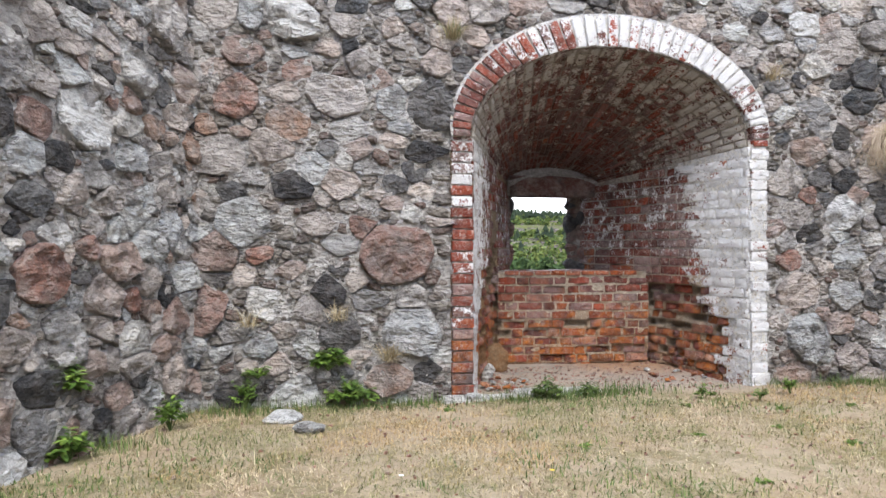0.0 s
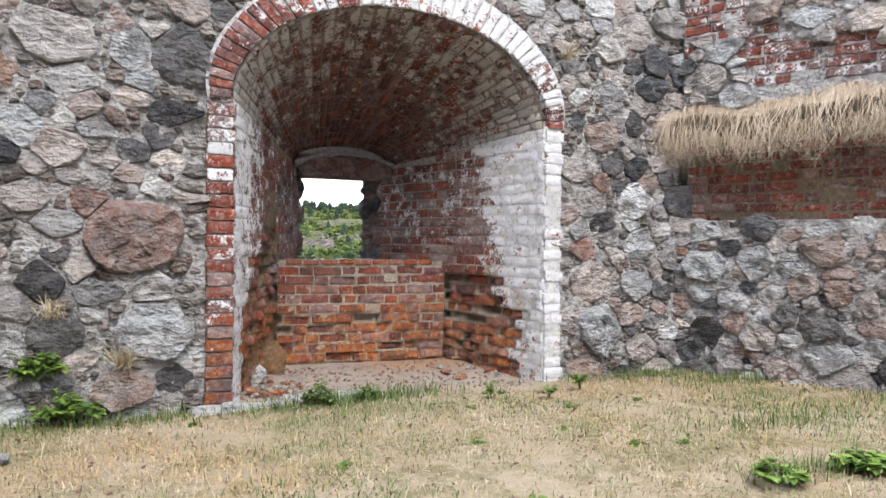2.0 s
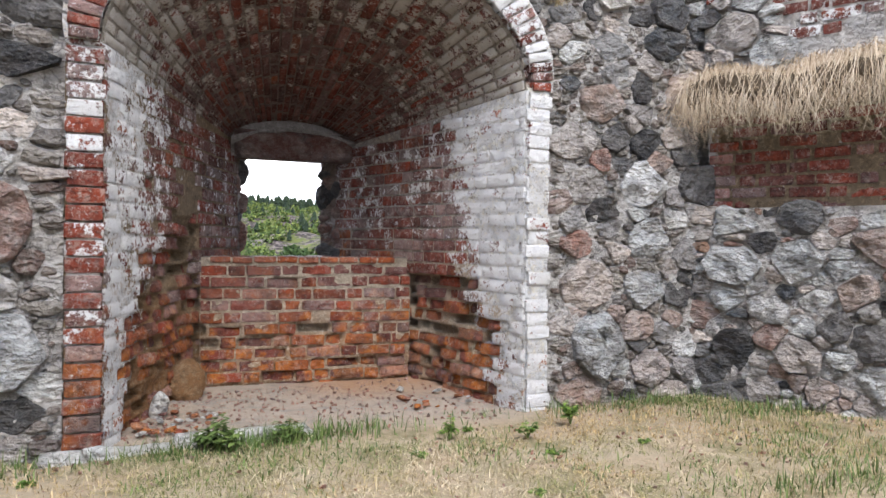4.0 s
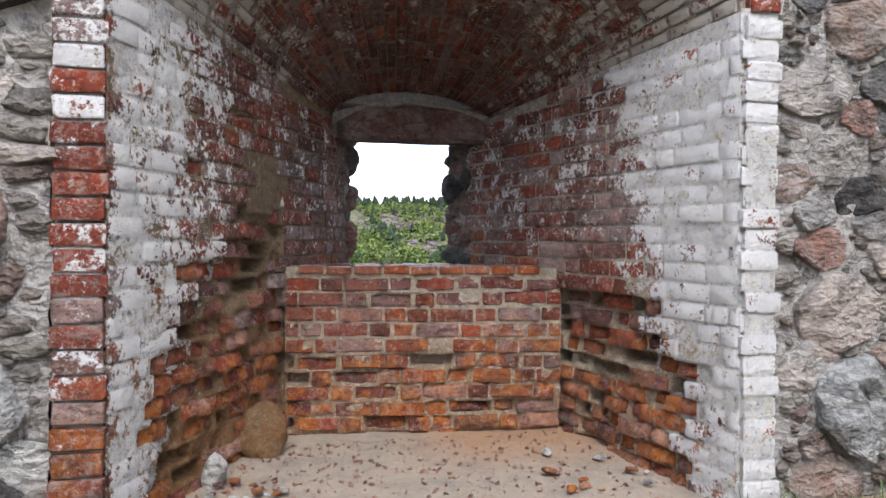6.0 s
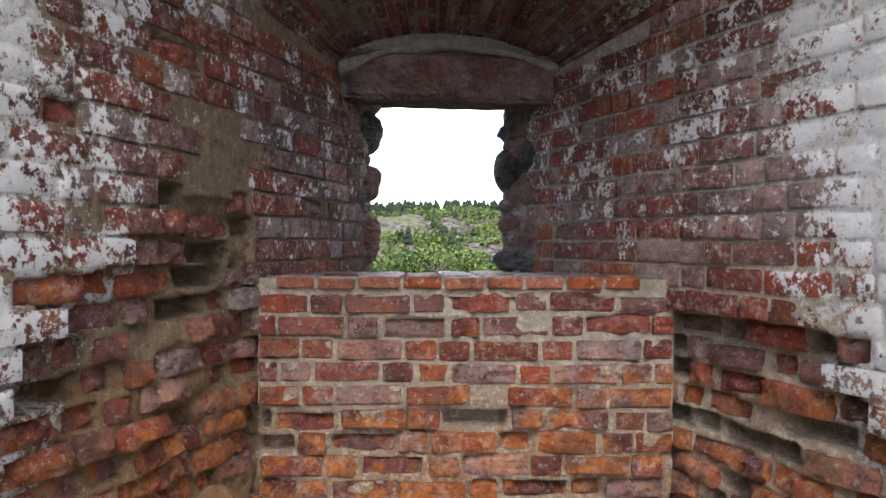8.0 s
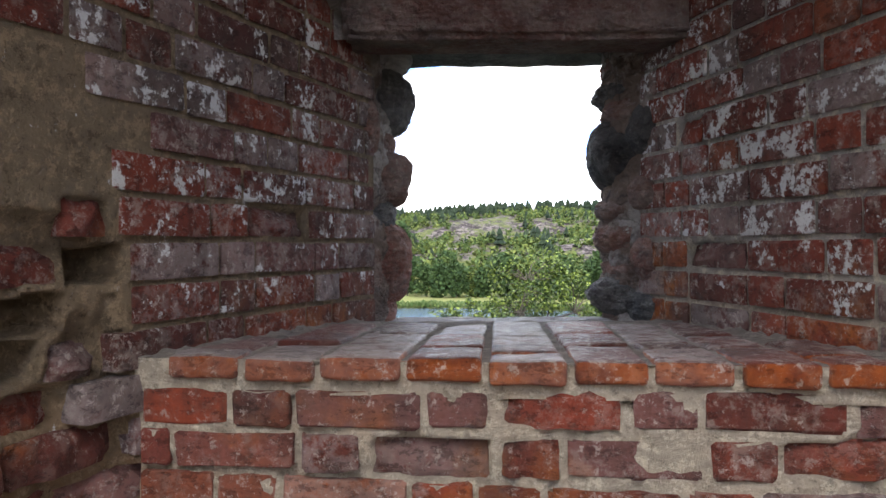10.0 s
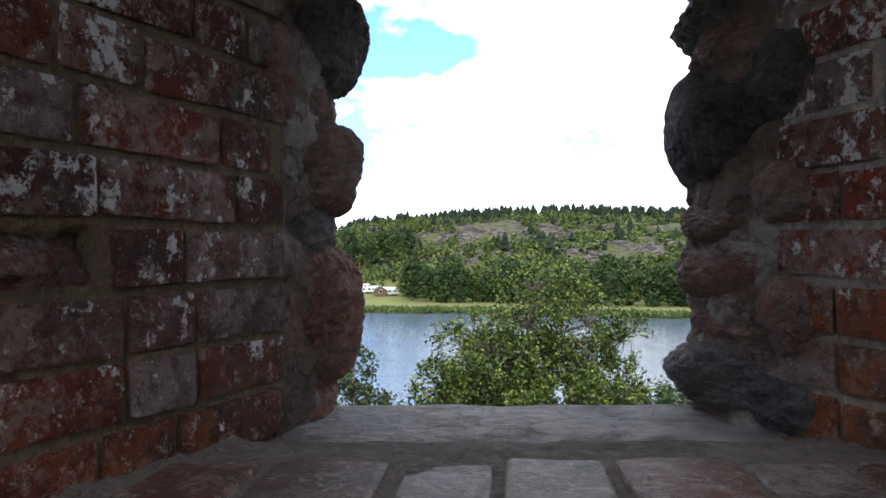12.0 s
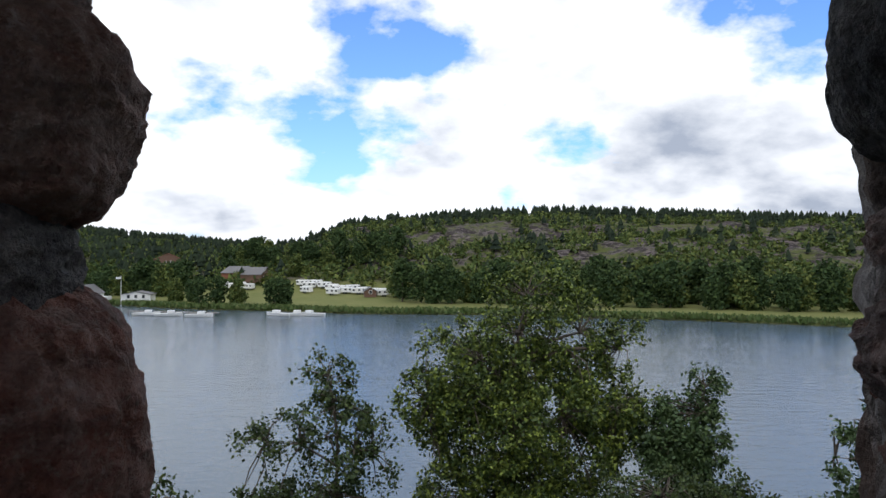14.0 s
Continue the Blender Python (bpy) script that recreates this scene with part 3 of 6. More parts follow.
reveal_right = structure("wall_reveal", "splayed brick reveal, thick white limewash by its arris, crumbling orange brick low down", "wall")
holes_reveal_right = brick_run(reveal_right, RF, RN, -0.08, 2.5, M_BRICK_R, 5, worn=0.2, top=top_at, loss=loss_right, skip=skip_right, spall=0.02)
mortar_sheet(reveal_right, RF, RN, -0.15, 2.6, M_MORTAR_R, back=lambda p: 0.0035 + 0.006 * smooth(6.9, 7.5, p.y), amp=0.003, step=0.0135, top=top_at, loss=loss_right, holes=holes_reveal_right)

# parapet under the opening
def loss_par(s, z):
    n = grain(s, z, 31)
    low = smooth(0.75, 0.35, z)
    return max(0.0, 0.05 * (n - 0.12 + 0.35 * low)) + (0.03 * smooth(0.22, 0.05, z) if s > 0.5 else 0)


def skip_par(s, z, r):
    if (0.72 < s < 1.12 and 0.38 < z < 0.47) or (s < 0.12 and r.random() < 0.35):
        return "gone"
    q = r.random()
    return "gone" if z < 0.8 and q < 0.02 else "flush" if q < 0.025 else ""


parapet = structure("parapet", "low weathered red brick parapet with thick lime mortar", "parapet")
holes_parapet = brick_run(parapet, PAR_L, PAR_R, -0.1, 0.995, M_BRICK_P, 11, loss=loss_par, skip=skip_par, worn=0.9, joint=0.0, wander=0.006, spall=0.10)
mortar_sheet(parapet, PAR_L, PAR_R, -0.15, 0.995, M_MORTAR_P, back=0.009, amp=0.005, step=0.0135, loss=loss_par, holes=holes_parapet)


def solid(name, pts, z0, z1, mat, parent=None, label="", category="", kind="structure"):
    """A prism over a plan."""
    bm = bmesh.new()
    lo = [bm.verts.new((x, y, z0)) for x, y in pts]
    hi = [bm.verts.new((x, y, z1)) for x, y in pts]
    n = len(pts)
    bm.faces.new(list(reversed(lo)))
    bm.faces.new(hi)
    for i in range(n):
        j = (i + 1) % n
        bm.faces.new((lo[i], lo[j], hi[j], hi[i]))
    ob = link_mesh(name, bm, mat, parent, label)
    return tagged(ob, category=category, kind=kind) if parent is None else ob


solid("core", [(PAR_L[0] - 0.2, PAR_L[1] + 0.13), (PAR_R[0] + 0.2, PAR_R[1] + 0.13), (3.95, 9.22), (2.6, 9.22)], -0.3, 0.975, M_MORTAR_P, parapet)

# brick paving of the sill, laid in rows that fan toward the opening
sill = structure("window_sill", "worn red brick sill with wide mortar joints", "sill")


def lerp(a, b, t):
    return a + (b - a) * t


def sill_x(i, y):
    """The joints that run back through the sill toward the opening."""
    t = (y - 7.9) / 0.7
    x = lerp(SILL_FRONT[i], SILL_BACK[i], t)
    return max(xl(y) + 0.004, min(xr(y) - 0.004, x))


def arris_y(x):
    return PAR_L[1] + (PAR_R[1] - PAR_L[1]) * (x - PAR_L[0]) / (PAR_R[0] - PAR_L[0]) - 0.018


def sill_z(y):
    return 1.062 - 0.012 * (y - 7.8)


r = rn(21)
SILL_FRONT = (2.20, 2.395, 2.572, 2.745, 2.937, 3.114, 3.292, 3.462, 3.635, 3.80, 3.96, 4.2)
SILL_BACK = (2.42, 2.50, 2.615, 2.815, 3.015, 3.172, 3.342, 3.54, 3.70, 3.86, 4.0, 4.2)
SILL_CUTS = ((0.25, 0.5), (0.13, 0.40), (0.26, 0.42), (0.25, 0.52), (0.20, 0.47), (0.135, 0.44), (0.25, 0.50), (0.23, 0.36), (0.26, 0.53), (0.14, 0.40), (0.24, 0.5))
for i, parts in enumerate(SILL_CUTS):
    yf = arris_y((SILL_FRONT[i] + SILL_FRONT[i + 1]) / 2)
    stops = [yf] + [yf + p for p in parts] + [8.66]
    for k in range(len(stops) - 1):
        ya, yb = stops[k] + (0.008 if k else r.uniform(-0.004, 0.004)), stops[k + 1] - 0.008
        yfl = arris_y(sill_x(i, ya)) - yf if k == 0 else 0
        yfr = arris_y(sill_x(i + 1, ya)) - yf if k == 0 else 0
        g = 0.009
        c = [(sill_x(i, ya) + g, ya + yfl), (sill_x(i + 1, ya) - g, ya + yfr), (sill_x(i + 1, yb) - g, yb), (sill_x(i, yb) + g, yb)]
        if min(c[1][0] - c[0][0], c[2][0] - c[3][0]) < 0.03:
            continue
        dz = r.uniform(-0.004, 0.004) - (0.006 if (i, k) == (4, 2) else 0)
        bm = bmesh.new()
        lo = [bm.verts.new((x, y, sill_z(y) - 0.052 + dz)) for x, y in c]
        hi = [bm.verts.new((x, y, sill_z(y) + dz + r.uniform(-0.003, 0.003))) for x, y in c]
        bm.faces.new(hi)
        bm.faces.new(lo[::-1])
        for a in range(4):
            bm.faces.new((lo[a], lo[(a + 1) % 4], hi[(a + 1) % 4], hi[a]))
        bmesh.ops.bevel(bm, geom=bm.edges[:], offset=0.011, segments=2, affect="EDGES", profile=0.5)
        bmesh.ops.subdivide_edges(bm, edges=[e for e in bm.edges if e.calc_length() > 0.05], cuts=3, use_grid_fill=True)
        for v in bm.verts:
            v.co += noise.noise_vector(v.co * 14 + Vector((i, k, 0))) * 0.004
        link_mesh("brick", bm, M_BRICK_SILL, sill, smooth=True)


def sill_bed(u, v):
    x = lerp(2.24, 4.12, u)
    y = lerp(arris_y(x) + 0.012, 8.80, v)
    x = max(xl(y) - 0.02, min(xr(y) + 0.02, x))
    return (x, y, sill_z(y) - 0.009 + 0.013 * smooth(0.0, 0.10, y - arris_y(x)) * smooth(0.04, 0.0, min(x - xl(y), xr(y) - x)) * (0.7 + noise.noise(Vector((x * 30, y * 30, 0))))), (0, 0, 1)


slab_grid("mortar", sill_bed, 110, 60, M_MORTAR_SILL, sill, 0.005, freq=14)


def sill_front(u, v):
    x = lerp(PAR_L[0] - 0.03, PAR_R[0] + 0.03, u)
    return (x, arris_y(x) + lerp(0.024, 0.014, v), lerp(0.975, 1.053, v)), (0, -1, 0)


slab_grid("joint", sill_front, 110, 6, M_MORTAR_P, sill, 0.008)


# ---------- boulders ----------
def boulder_mesh(size, seed, mat, cuts=2, rough=0.22, square=0.25, flat=0.85, pits=0.0):
    """A field stone: a cubed-sphere lump with flattened sides."""
    r = rn(seed)
    bm = bmesh.new()
    bmesh.ops.create_icosphere(bm, subdivisions=cuts, radius=1)
    off = Vector((r.random() * 40, r.random() * 40, r.random() * 40))
    planes = [(Vector((r.gauss(0, 1), r.gauss(0, 1), r.gauss(0, 1))).normalized(), r.uniform(0.62, 0.92)) for _ in range(7)]
    for v in bm.verts:
        p = v.co.copy()
        m = max(abs(p.x), abs(p.y), abs(p.z))
        p = p.lerp(p / m * 0.86, square)
        for n, d in planes:
            t = p.dot(n)
            if t > d:
                p -= n * (t - d) * flat
        p *= 1 + rough * noise.noise(p * 1.3 + off) + rough * 0.4 * noise.noise(p * 4 + off) + (rough * 0.16 * noise.noise(p * 11 + off) if cuts > 3 else 0)
        if pits:
            p *= 1 - pits * (abs(noise.noise(p * 3.1 + off)) + 0.6 * abs(noise.noise(p * 7.3 + off)) + 0.22 * noise.noise(p * 15 + off))
        v.co = Vector((p.x * size[0], p.y * size[1], p.z * size[2]))
    me = bpy.data.meshes.new("stone")
    bm.to_mesh(me)
    bm.free()
    me.materials.append(mat)
    me.shade_smooth()
    return me


def boulder(name, at, size, seed, mat, parent=None, rot=(0, 0, 0), label="", category="", cuts=3, rough=0.22, square=0.25, flat=0.85):
    ob = new(name, boulder_mesh(size, seed, mat, cuts, rough, square, flat))
    ob.matrix_world = pose(*at, *rot)
    ob.parent = parent
    return tagged(ob, label, category)


# jambs of the opening: rough stones past the bricks
jamb = structure("window_jamb", "rough fieldstone jambs bedded in lime mortar", "window opening")
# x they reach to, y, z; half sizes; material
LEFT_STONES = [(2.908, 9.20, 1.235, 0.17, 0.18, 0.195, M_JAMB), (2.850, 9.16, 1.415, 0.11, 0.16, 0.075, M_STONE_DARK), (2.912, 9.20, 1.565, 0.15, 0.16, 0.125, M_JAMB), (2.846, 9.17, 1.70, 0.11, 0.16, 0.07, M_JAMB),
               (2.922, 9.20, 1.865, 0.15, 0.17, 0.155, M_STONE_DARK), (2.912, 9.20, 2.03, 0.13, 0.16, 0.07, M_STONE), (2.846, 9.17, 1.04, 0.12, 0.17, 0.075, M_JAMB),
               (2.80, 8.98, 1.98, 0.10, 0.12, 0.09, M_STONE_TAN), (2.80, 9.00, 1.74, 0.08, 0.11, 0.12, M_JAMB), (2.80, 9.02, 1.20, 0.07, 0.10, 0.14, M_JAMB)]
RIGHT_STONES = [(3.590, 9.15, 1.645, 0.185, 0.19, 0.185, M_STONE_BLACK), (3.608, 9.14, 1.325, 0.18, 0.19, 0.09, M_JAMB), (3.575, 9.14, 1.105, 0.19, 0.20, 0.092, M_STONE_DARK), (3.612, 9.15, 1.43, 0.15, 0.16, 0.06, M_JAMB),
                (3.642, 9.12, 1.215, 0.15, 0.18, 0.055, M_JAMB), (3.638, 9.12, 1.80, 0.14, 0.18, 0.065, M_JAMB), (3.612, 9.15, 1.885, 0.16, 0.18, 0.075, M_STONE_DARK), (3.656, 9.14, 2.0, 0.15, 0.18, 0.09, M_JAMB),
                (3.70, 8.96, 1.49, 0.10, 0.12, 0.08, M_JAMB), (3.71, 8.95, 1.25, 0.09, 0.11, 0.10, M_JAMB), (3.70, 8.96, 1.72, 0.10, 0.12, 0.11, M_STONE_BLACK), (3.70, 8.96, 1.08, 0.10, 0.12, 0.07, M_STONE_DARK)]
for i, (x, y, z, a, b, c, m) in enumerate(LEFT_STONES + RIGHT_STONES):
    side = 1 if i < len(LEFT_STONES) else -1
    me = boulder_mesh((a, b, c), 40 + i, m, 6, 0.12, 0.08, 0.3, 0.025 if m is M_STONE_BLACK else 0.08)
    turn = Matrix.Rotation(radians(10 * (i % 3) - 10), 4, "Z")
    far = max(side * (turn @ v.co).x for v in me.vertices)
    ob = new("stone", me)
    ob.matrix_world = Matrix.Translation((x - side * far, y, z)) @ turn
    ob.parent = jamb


def jamb_l(u, v):
    return (lerp(xl(8.93) - 0.015, 2.735, u) + 0.075 * math.sin(math.pi * u) ** 1.5, lerp(8.93, 9.40, u), lerp(0.95, 2.15, v)), (1, 0, 0)


def jamb_r(u, v):
    return (lerp(xr(8.86) + 0.015, 3.765, u) - 0.115 * math.sin(math.pi * u) ** 1.5, lerp(8.86, 9.42, u), lerp(0.95, 2.15, v)), (-1, 0, 0)


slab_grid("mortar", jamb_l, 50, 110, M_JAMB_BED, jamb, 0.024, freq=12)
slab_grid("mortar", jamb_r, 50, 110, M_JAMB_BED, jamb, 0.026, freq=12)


def slab_box(name, lo, hi, mat, parent, seed=1, amp=0.012, cuts=10, bev=0.02):
    """A dressed slab with uneven faces."""
    bm = bmesh.new()
    bmesh.ops.create_cube(bm, size=1)
    sz = [hi[i] - lo[i] for i in range(3)]
    for v in bm.verts:
        v.co = Vector([lo[i] + (v.co[i] + 0.5) * sz[i] for i in range(3)])
    bmesh.ops.bevel(bm, geom=bm.edges[:], offset=bev, segments=2, affect="EDGES")
    bmesh.ops.subdivide_edges(bm, edges=[e for e in bm.edges if e.calc_length() > 0.08], cuts=cuts, use_grid_fill=True)
    for v in bm.verts:
        k = noise.noise_vector(v.co * 6 + Vector((seed, seed, 0)))
        v.co += k * amp
    return link_mesh(name, bm, mat, parent, smooth=True)


M_SLAB = stone_material("rough_slab_stone", [(0.0, (0.20, 0.19, 0.19)), (1.0, (0.20, 0.19, 0.19))], 0.0)
slab_box("sill_slab", (2.70, 8.74, 0.90), (3.90, 9.25, 1.012), M_SLAB, sill, 3, 0.009, 22)

lintel = structure("lintel", "dark red-brown stone lintel with a pale mortar band above it", "lintel")
M_LINTEL = stone_material("lintel_stone", [(0.0, (0.13, 0.052, 0.042)), (1.0, (0.13, 0.052, 0.042))], 0.3, 0.5)
slab_box("beam", (2.70, 8.63, 1.968), (3.84, 8.86, 2.225), M_LINTEL, lintel, 7, 0.01, 10)
slab_box("outer_beam", (2.66, 8.87, 2.06), (3.96, 9.40, 2.3), M_STONE_DARK, lintel, 8, 0.02, 10)


M_PLASTER = mortar_material("pale_render", tone=(0.29, 0.265, 0.25), stain=0.0)


def arch_band():
    """A low segmental band of pale render between the lintel and the vault."""
    n, verts, faces = 44, [], []
    for i in range(n + 1):
        x = lerp(2.66, 3.90, i / n)
        k = (x - 3.28) / 0.62
        z = 2.265 - 0.115 * k * k + 0.006 * noise.noise(Vector((x * 9, 0, 0)))
        t = 0.036 + 0.016 * noise.noise(Vector((x * 6, 5, 0))) + 0.035 * smooth(0.72, 0.95, abs(k))
        y = 8.60 + 0.008 * noise.noise(Vector((x * 11, 2, 0)))
        verts += [(x, 8.72, z - t), (x, y + 0.012, z - t), (x, y, z - t * 0.6), (x, y + 0.004, z - 0.006), (x, 8.72, z + 0.01)]
    for i in range(n):
        for j in range(4):
            a = i * 5 + j
            faces.append((a, a + 1, a + 6, a + 5))
    return from_lists("arch_band", verts, faces, M_PLASTER, lintel, smooth=True)


# ---------- vault ----------
vault = structure("vault", "dark splayed brick barrel vault with worn grey limewash", "vault")
NV0, NV1 = Y0 + 0.12, 8.72


def vault_point(u, y):
    """u -1 to 1 across."""
    xc, hw = (xl(y) + xr(y)) / 2, (xr(y) - xl(y)) / 2
    zs, zc = z_spring(y), z_crown(y)
    th = (1 - u) * math.pi / 2
    return Vector((xc + hw * math.cos(th), y, zs + (zc - zs) * math.sin(th)))


def vault_frame(u, y):
    p = vault_point(u, y)
    tu = (vault_point(min(u + 0.01, 1), y) - vault_point(max(u - 0.01, -1), y)).normalized()
    ty = (vault_point(u, y + 0.01) - vault_point(u, y - 0.01)).normalized()
    up = tu.cross(ty).normalized()
    if up.z < 0 and abs(u) < 0.9:
        up = -up
    return p, tu, ty, up


def vault_sheet(a, b):
    y = lerp(Y0 + 0.01, 8.74, b)
    u = a * 2 - 1
    p, tu, ty, up = vault_frame(u, y)
    c = Vector(((xl(y) + xr(y)) / 2, y, z_spring(y)))
    out = (p - c).normalized()
    return p + out * 0.012, -out


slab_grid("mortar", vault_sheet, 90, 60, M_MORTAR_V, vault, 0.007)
r = rn(8)
NC = 36
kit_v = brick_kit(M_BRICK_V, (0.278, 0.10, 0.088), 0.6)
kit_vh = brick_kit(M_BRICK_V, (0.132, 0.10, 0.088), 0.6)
for i in range(NC):
    u = -1 + (i + 0.5) * 2 / NC
    y = Y0 + 0.02 - (0.14 if i % 2 else 0) + r.uniform(-0.02, 0.02)
    while y < 8.7:
        head = r.random() < 0.25
        w = 0.146 if head else 0.292
        lo, hi = max(y, Y0 + 0.02), min(y + w, 8.73)
        y += w
        if hi - lo < 0.06:
            continue
        ym = (lo + hi) / 2
        p, tu, ty, up = vault_frame(u, ym)
        if up.dot(p - Vector(((xl(ym) + xr(ym)) / 2, ym, z_spring(ym)))) < 0:
            up = -up
        width = (vault_point(u + 1 / NC, ym) - vault_point(u - 1 / NC, ym)).length
        # local x along the depth, y outward, z round the arc
        xv = ty * ((hi - lo) / w)
        zv = ty.cross(up).normalized() * (width / 0.1)
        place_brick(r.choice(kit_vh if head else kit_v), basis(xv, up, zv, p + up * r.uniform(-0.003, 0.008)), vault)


# end wall over the lintel, under the vault's crown
def tymp(u, v):
    y = 8.70
    x = lerp(xl(y), xr(y), u)
    th = math.acos(max(-1, min(1, u * 2 - 1)))
    zt = z_spring(y) + (z_crown(y) - z_spring(y)) * math.sin(th)
    return (x, y, lerp(1.98, max(zt, 1.99), v)), (0, -1, 0)


slab_grid("render_band", tymp, 40, 14, M_PLASTER, lintel, 0.012)
arch_band()

# ---------- arch ring and arris ----------
arch = structure("arch", "red brick arch ring with patches of white limewash", "arch")
CX = (1.62 + 4.46) / 2


def ring_at(th, rad):
    return Vector((CX + (1.44 + rad) * math.cos(th), Y0, 2.32 + (0.90 + rad) * math.sin(th)))


NR = 44


def ring_width(th):
    return 0.16 + 0.14 * math.sin(th) ** 0.8


for i in range(NR):
    th = math.pi * (i + 0.5) / NR
    a, b = ring_at(th, 0), ring_at(th, 0.27)
    out = (b - a).normalized()
    width = (ring_at(math.pi * i / NR, 0.13) - ring_at(math.pi * (i + 1) / NR, 0.13)).length
    ln = ring_width(th) - 0.015
    rr = r.uniform(-0.006, 0.008)
    xv = out * (ln / 0.278)
    zv = Vector((0, 1, 0)).cross(out) * -1
    zv = xv.normalized().cross(Vector((0, 1, 0)))
    place_brick(r.choice(brick_kit(M_BRICK_RING, (0.278, 0.16, 0.085), 0.7)), basis(xv, Vector((0, 1, 0)), zv * (width / 0.1), a + out * ln / 2 + Vector((0, rr - 0.02, 0))), arch)


def ring_bed(u, v):
    th = math.pi * u
    p = ring_at(th, lerp(0.0, ring_width(th) + 0.01, v))
    return (p.x, Y0 + 0.005, p.z), (0, -1, 0)


slab_grid("mortar", ring_bed, 110, 6, M_MORTAR_R, arch, 0.008)

quoin_l = structure("quoin", "red brick arris with traces of whitewash", "quoin")
kit_q = brick_kit(M_BRICK_Q, (0.19, 0.10, 0.091), 0.9)
z = -0.06
k = 0
while z < 2.36:
    wd = 0.2 + (0.01 if k % 2 else -0.005)
    place_brick(r.choice(kit_q), basis((wd / 0.19, 0, 0), (0, 1, 0), (0, 0, 1), (1.535 + r.uniform(-0.006, 0.006), Y0 - 0.02 + 0.045 * z / 2.4 + r.uniform(-0.006, 0.006), z)), quoin_l)
    z += 0.1
    k += 1
solid("mortar", [(1.445, Y0 + 0.018), (1.618, Y0 + 0.018), (1.618, Y0 + 0.04), (1.445, Y0 + 0.04)], -0.1, 1.2, M_QUOIN_BED, quoin_l)
solid("mortar", [(1.445, Y0 + 0.038), (1.618, Y0 + 0.038), (1.618, Y0 + 0.048), (1.445, Y0 + 0.048)], 1.2, 2.36, M_QUOIN_BED, quoin_l)
solid("core", [(1.43, Y0 + 0.05), (1.60, Y0 + 0.05), (1.60, 6.6), (1.43, 6.6)], -0.2, 2.4, M_MORTAR_L, quoin_l)
quoin_r = structure("quoin", "brick arris under thick white limewash", "quoin")
kit_q = brick_kit(M_BRICK_R, (0.19, 0.22, 0.095), 0.6, 9)
z = -0.06
while z < 2.3:
    place_brick(r.choice(kit_q), basis((0.9 + 0.15 * r.random(), 0, 0), (0, 1, 0), (0, 0, 1), (4.535 + r.uniform(-0.012, 0.012), Y0 - 0.02 + r.uniform(-0.012, 0.012), z)), quoin_r)
    z += 0.1
solid("mortar", [(4.452, Y0 - 0.015), (4.61, Y0 - 0.015), (4.61, Y0 + 0.009), (4.458, Y0 + 0.009)], -0.1, 2.3, M_MORTAR_R, quoin_r)
solid("core", [(4.44, Y0 + 0.01), (4.63, Y0 + 0.01), (4.63, 6.6), (4.37, 6.6)], -0.2, 2.34, M_MORTAR_R, quoin_r)

# ---------- rubble walls ----------
MATS = {"n": M_STONE, "g": M_STONE_GREY, "d": M_STONE_DARK, "k": M_STONE_BLACK, "r": M_STONE_RUST, "p": M_STONE_PALE}


def clip(poly, nx, nz, c):
    """Keep the part of a polygon where nx x + nz z < c."""
    out = []
    for i in range(len(poly)):
        p, q = poly[i], poly[(i + 1) % len(poly)]
        dp, dq = nx * p[0] + nz * p[1] - c, nx * q[0] + nz * q[1] - c
        if dp <= 0:
            out.append(p)
        if (dp < 0) != (dq < 0) and abs(dp - dq) > 1e-9:
            t = dp / (dp - dq)
            out.append((p[0] + (q[0] - p[0]) * t, p[1] + (q[1] - p[1]) * t))
    return out


def outline(st, near, r, gap):
    """The outline of one stone: an ellipse cut back by its neighbours."""
    s, z, w, h, rot, kind, proud = st
    ca, sa = math.cos(rot), math.sin(rot)
    poly = []
    n = r.choice((8, 9, 10, 11, 12))
    turn = r.random()
    sq = r.uniform(2.2, 3.6)
    for i in range(n):
        a = 2 * math.pi * (i + turn + r.uniform(-0.25, 0.25)) / n
        c, v = math.cos(a), math.sin(a)
        k = (abs(c) ** sq + abs(v) ** sq) ** (-1 / sq) * r.uniform(0.84, 1.12)
        x, y = c * k * w * 1.32, v * k * h * 1.32
        poly.append((x * ca - y * sa, x * sa + y * ca))
    for o in near:
        dx, dz = o[0] - s, o[1] - z
        dist = math.hypot(dx, dz)
        if dist < 1e-6:
            continue
        nx, nz = dx / dist, dz / dist
        ra = math.hypot(nx * w, nz * h) 
        ra = w * h / math.hypot(h * nx, w * nz)
        rb = o[2] * o[3] / math.hypot(o[3] * nx, o[2] * nz)
        c = dist * ra / (ra + rb) - gap
        if c < 0.006:
            return []
        poly = clip(poly, nx, nz, c)
        if len(poly) < 3:
            return []
    pts = []
    for i in range(len(poly)):
        p, q = poly[i], poly[(i + 1) % len(poly)]
        if math.hypot(p[0] - q[0], p[1] - q[1]) > 0.035:
            pts.append((p[0] * 0.87 + q[0] * 0.13, p[1] * 0.87 + q[1] * 0.13))
            pts.append((p[0] * 0.13 + q[0] * 0.87, p[1] * 0.13 + q[1] * 0.87))
        else:
            pts.append(((p[0] + q[0]) / 2, (p[1] + q[1]) / 2))
    return pts


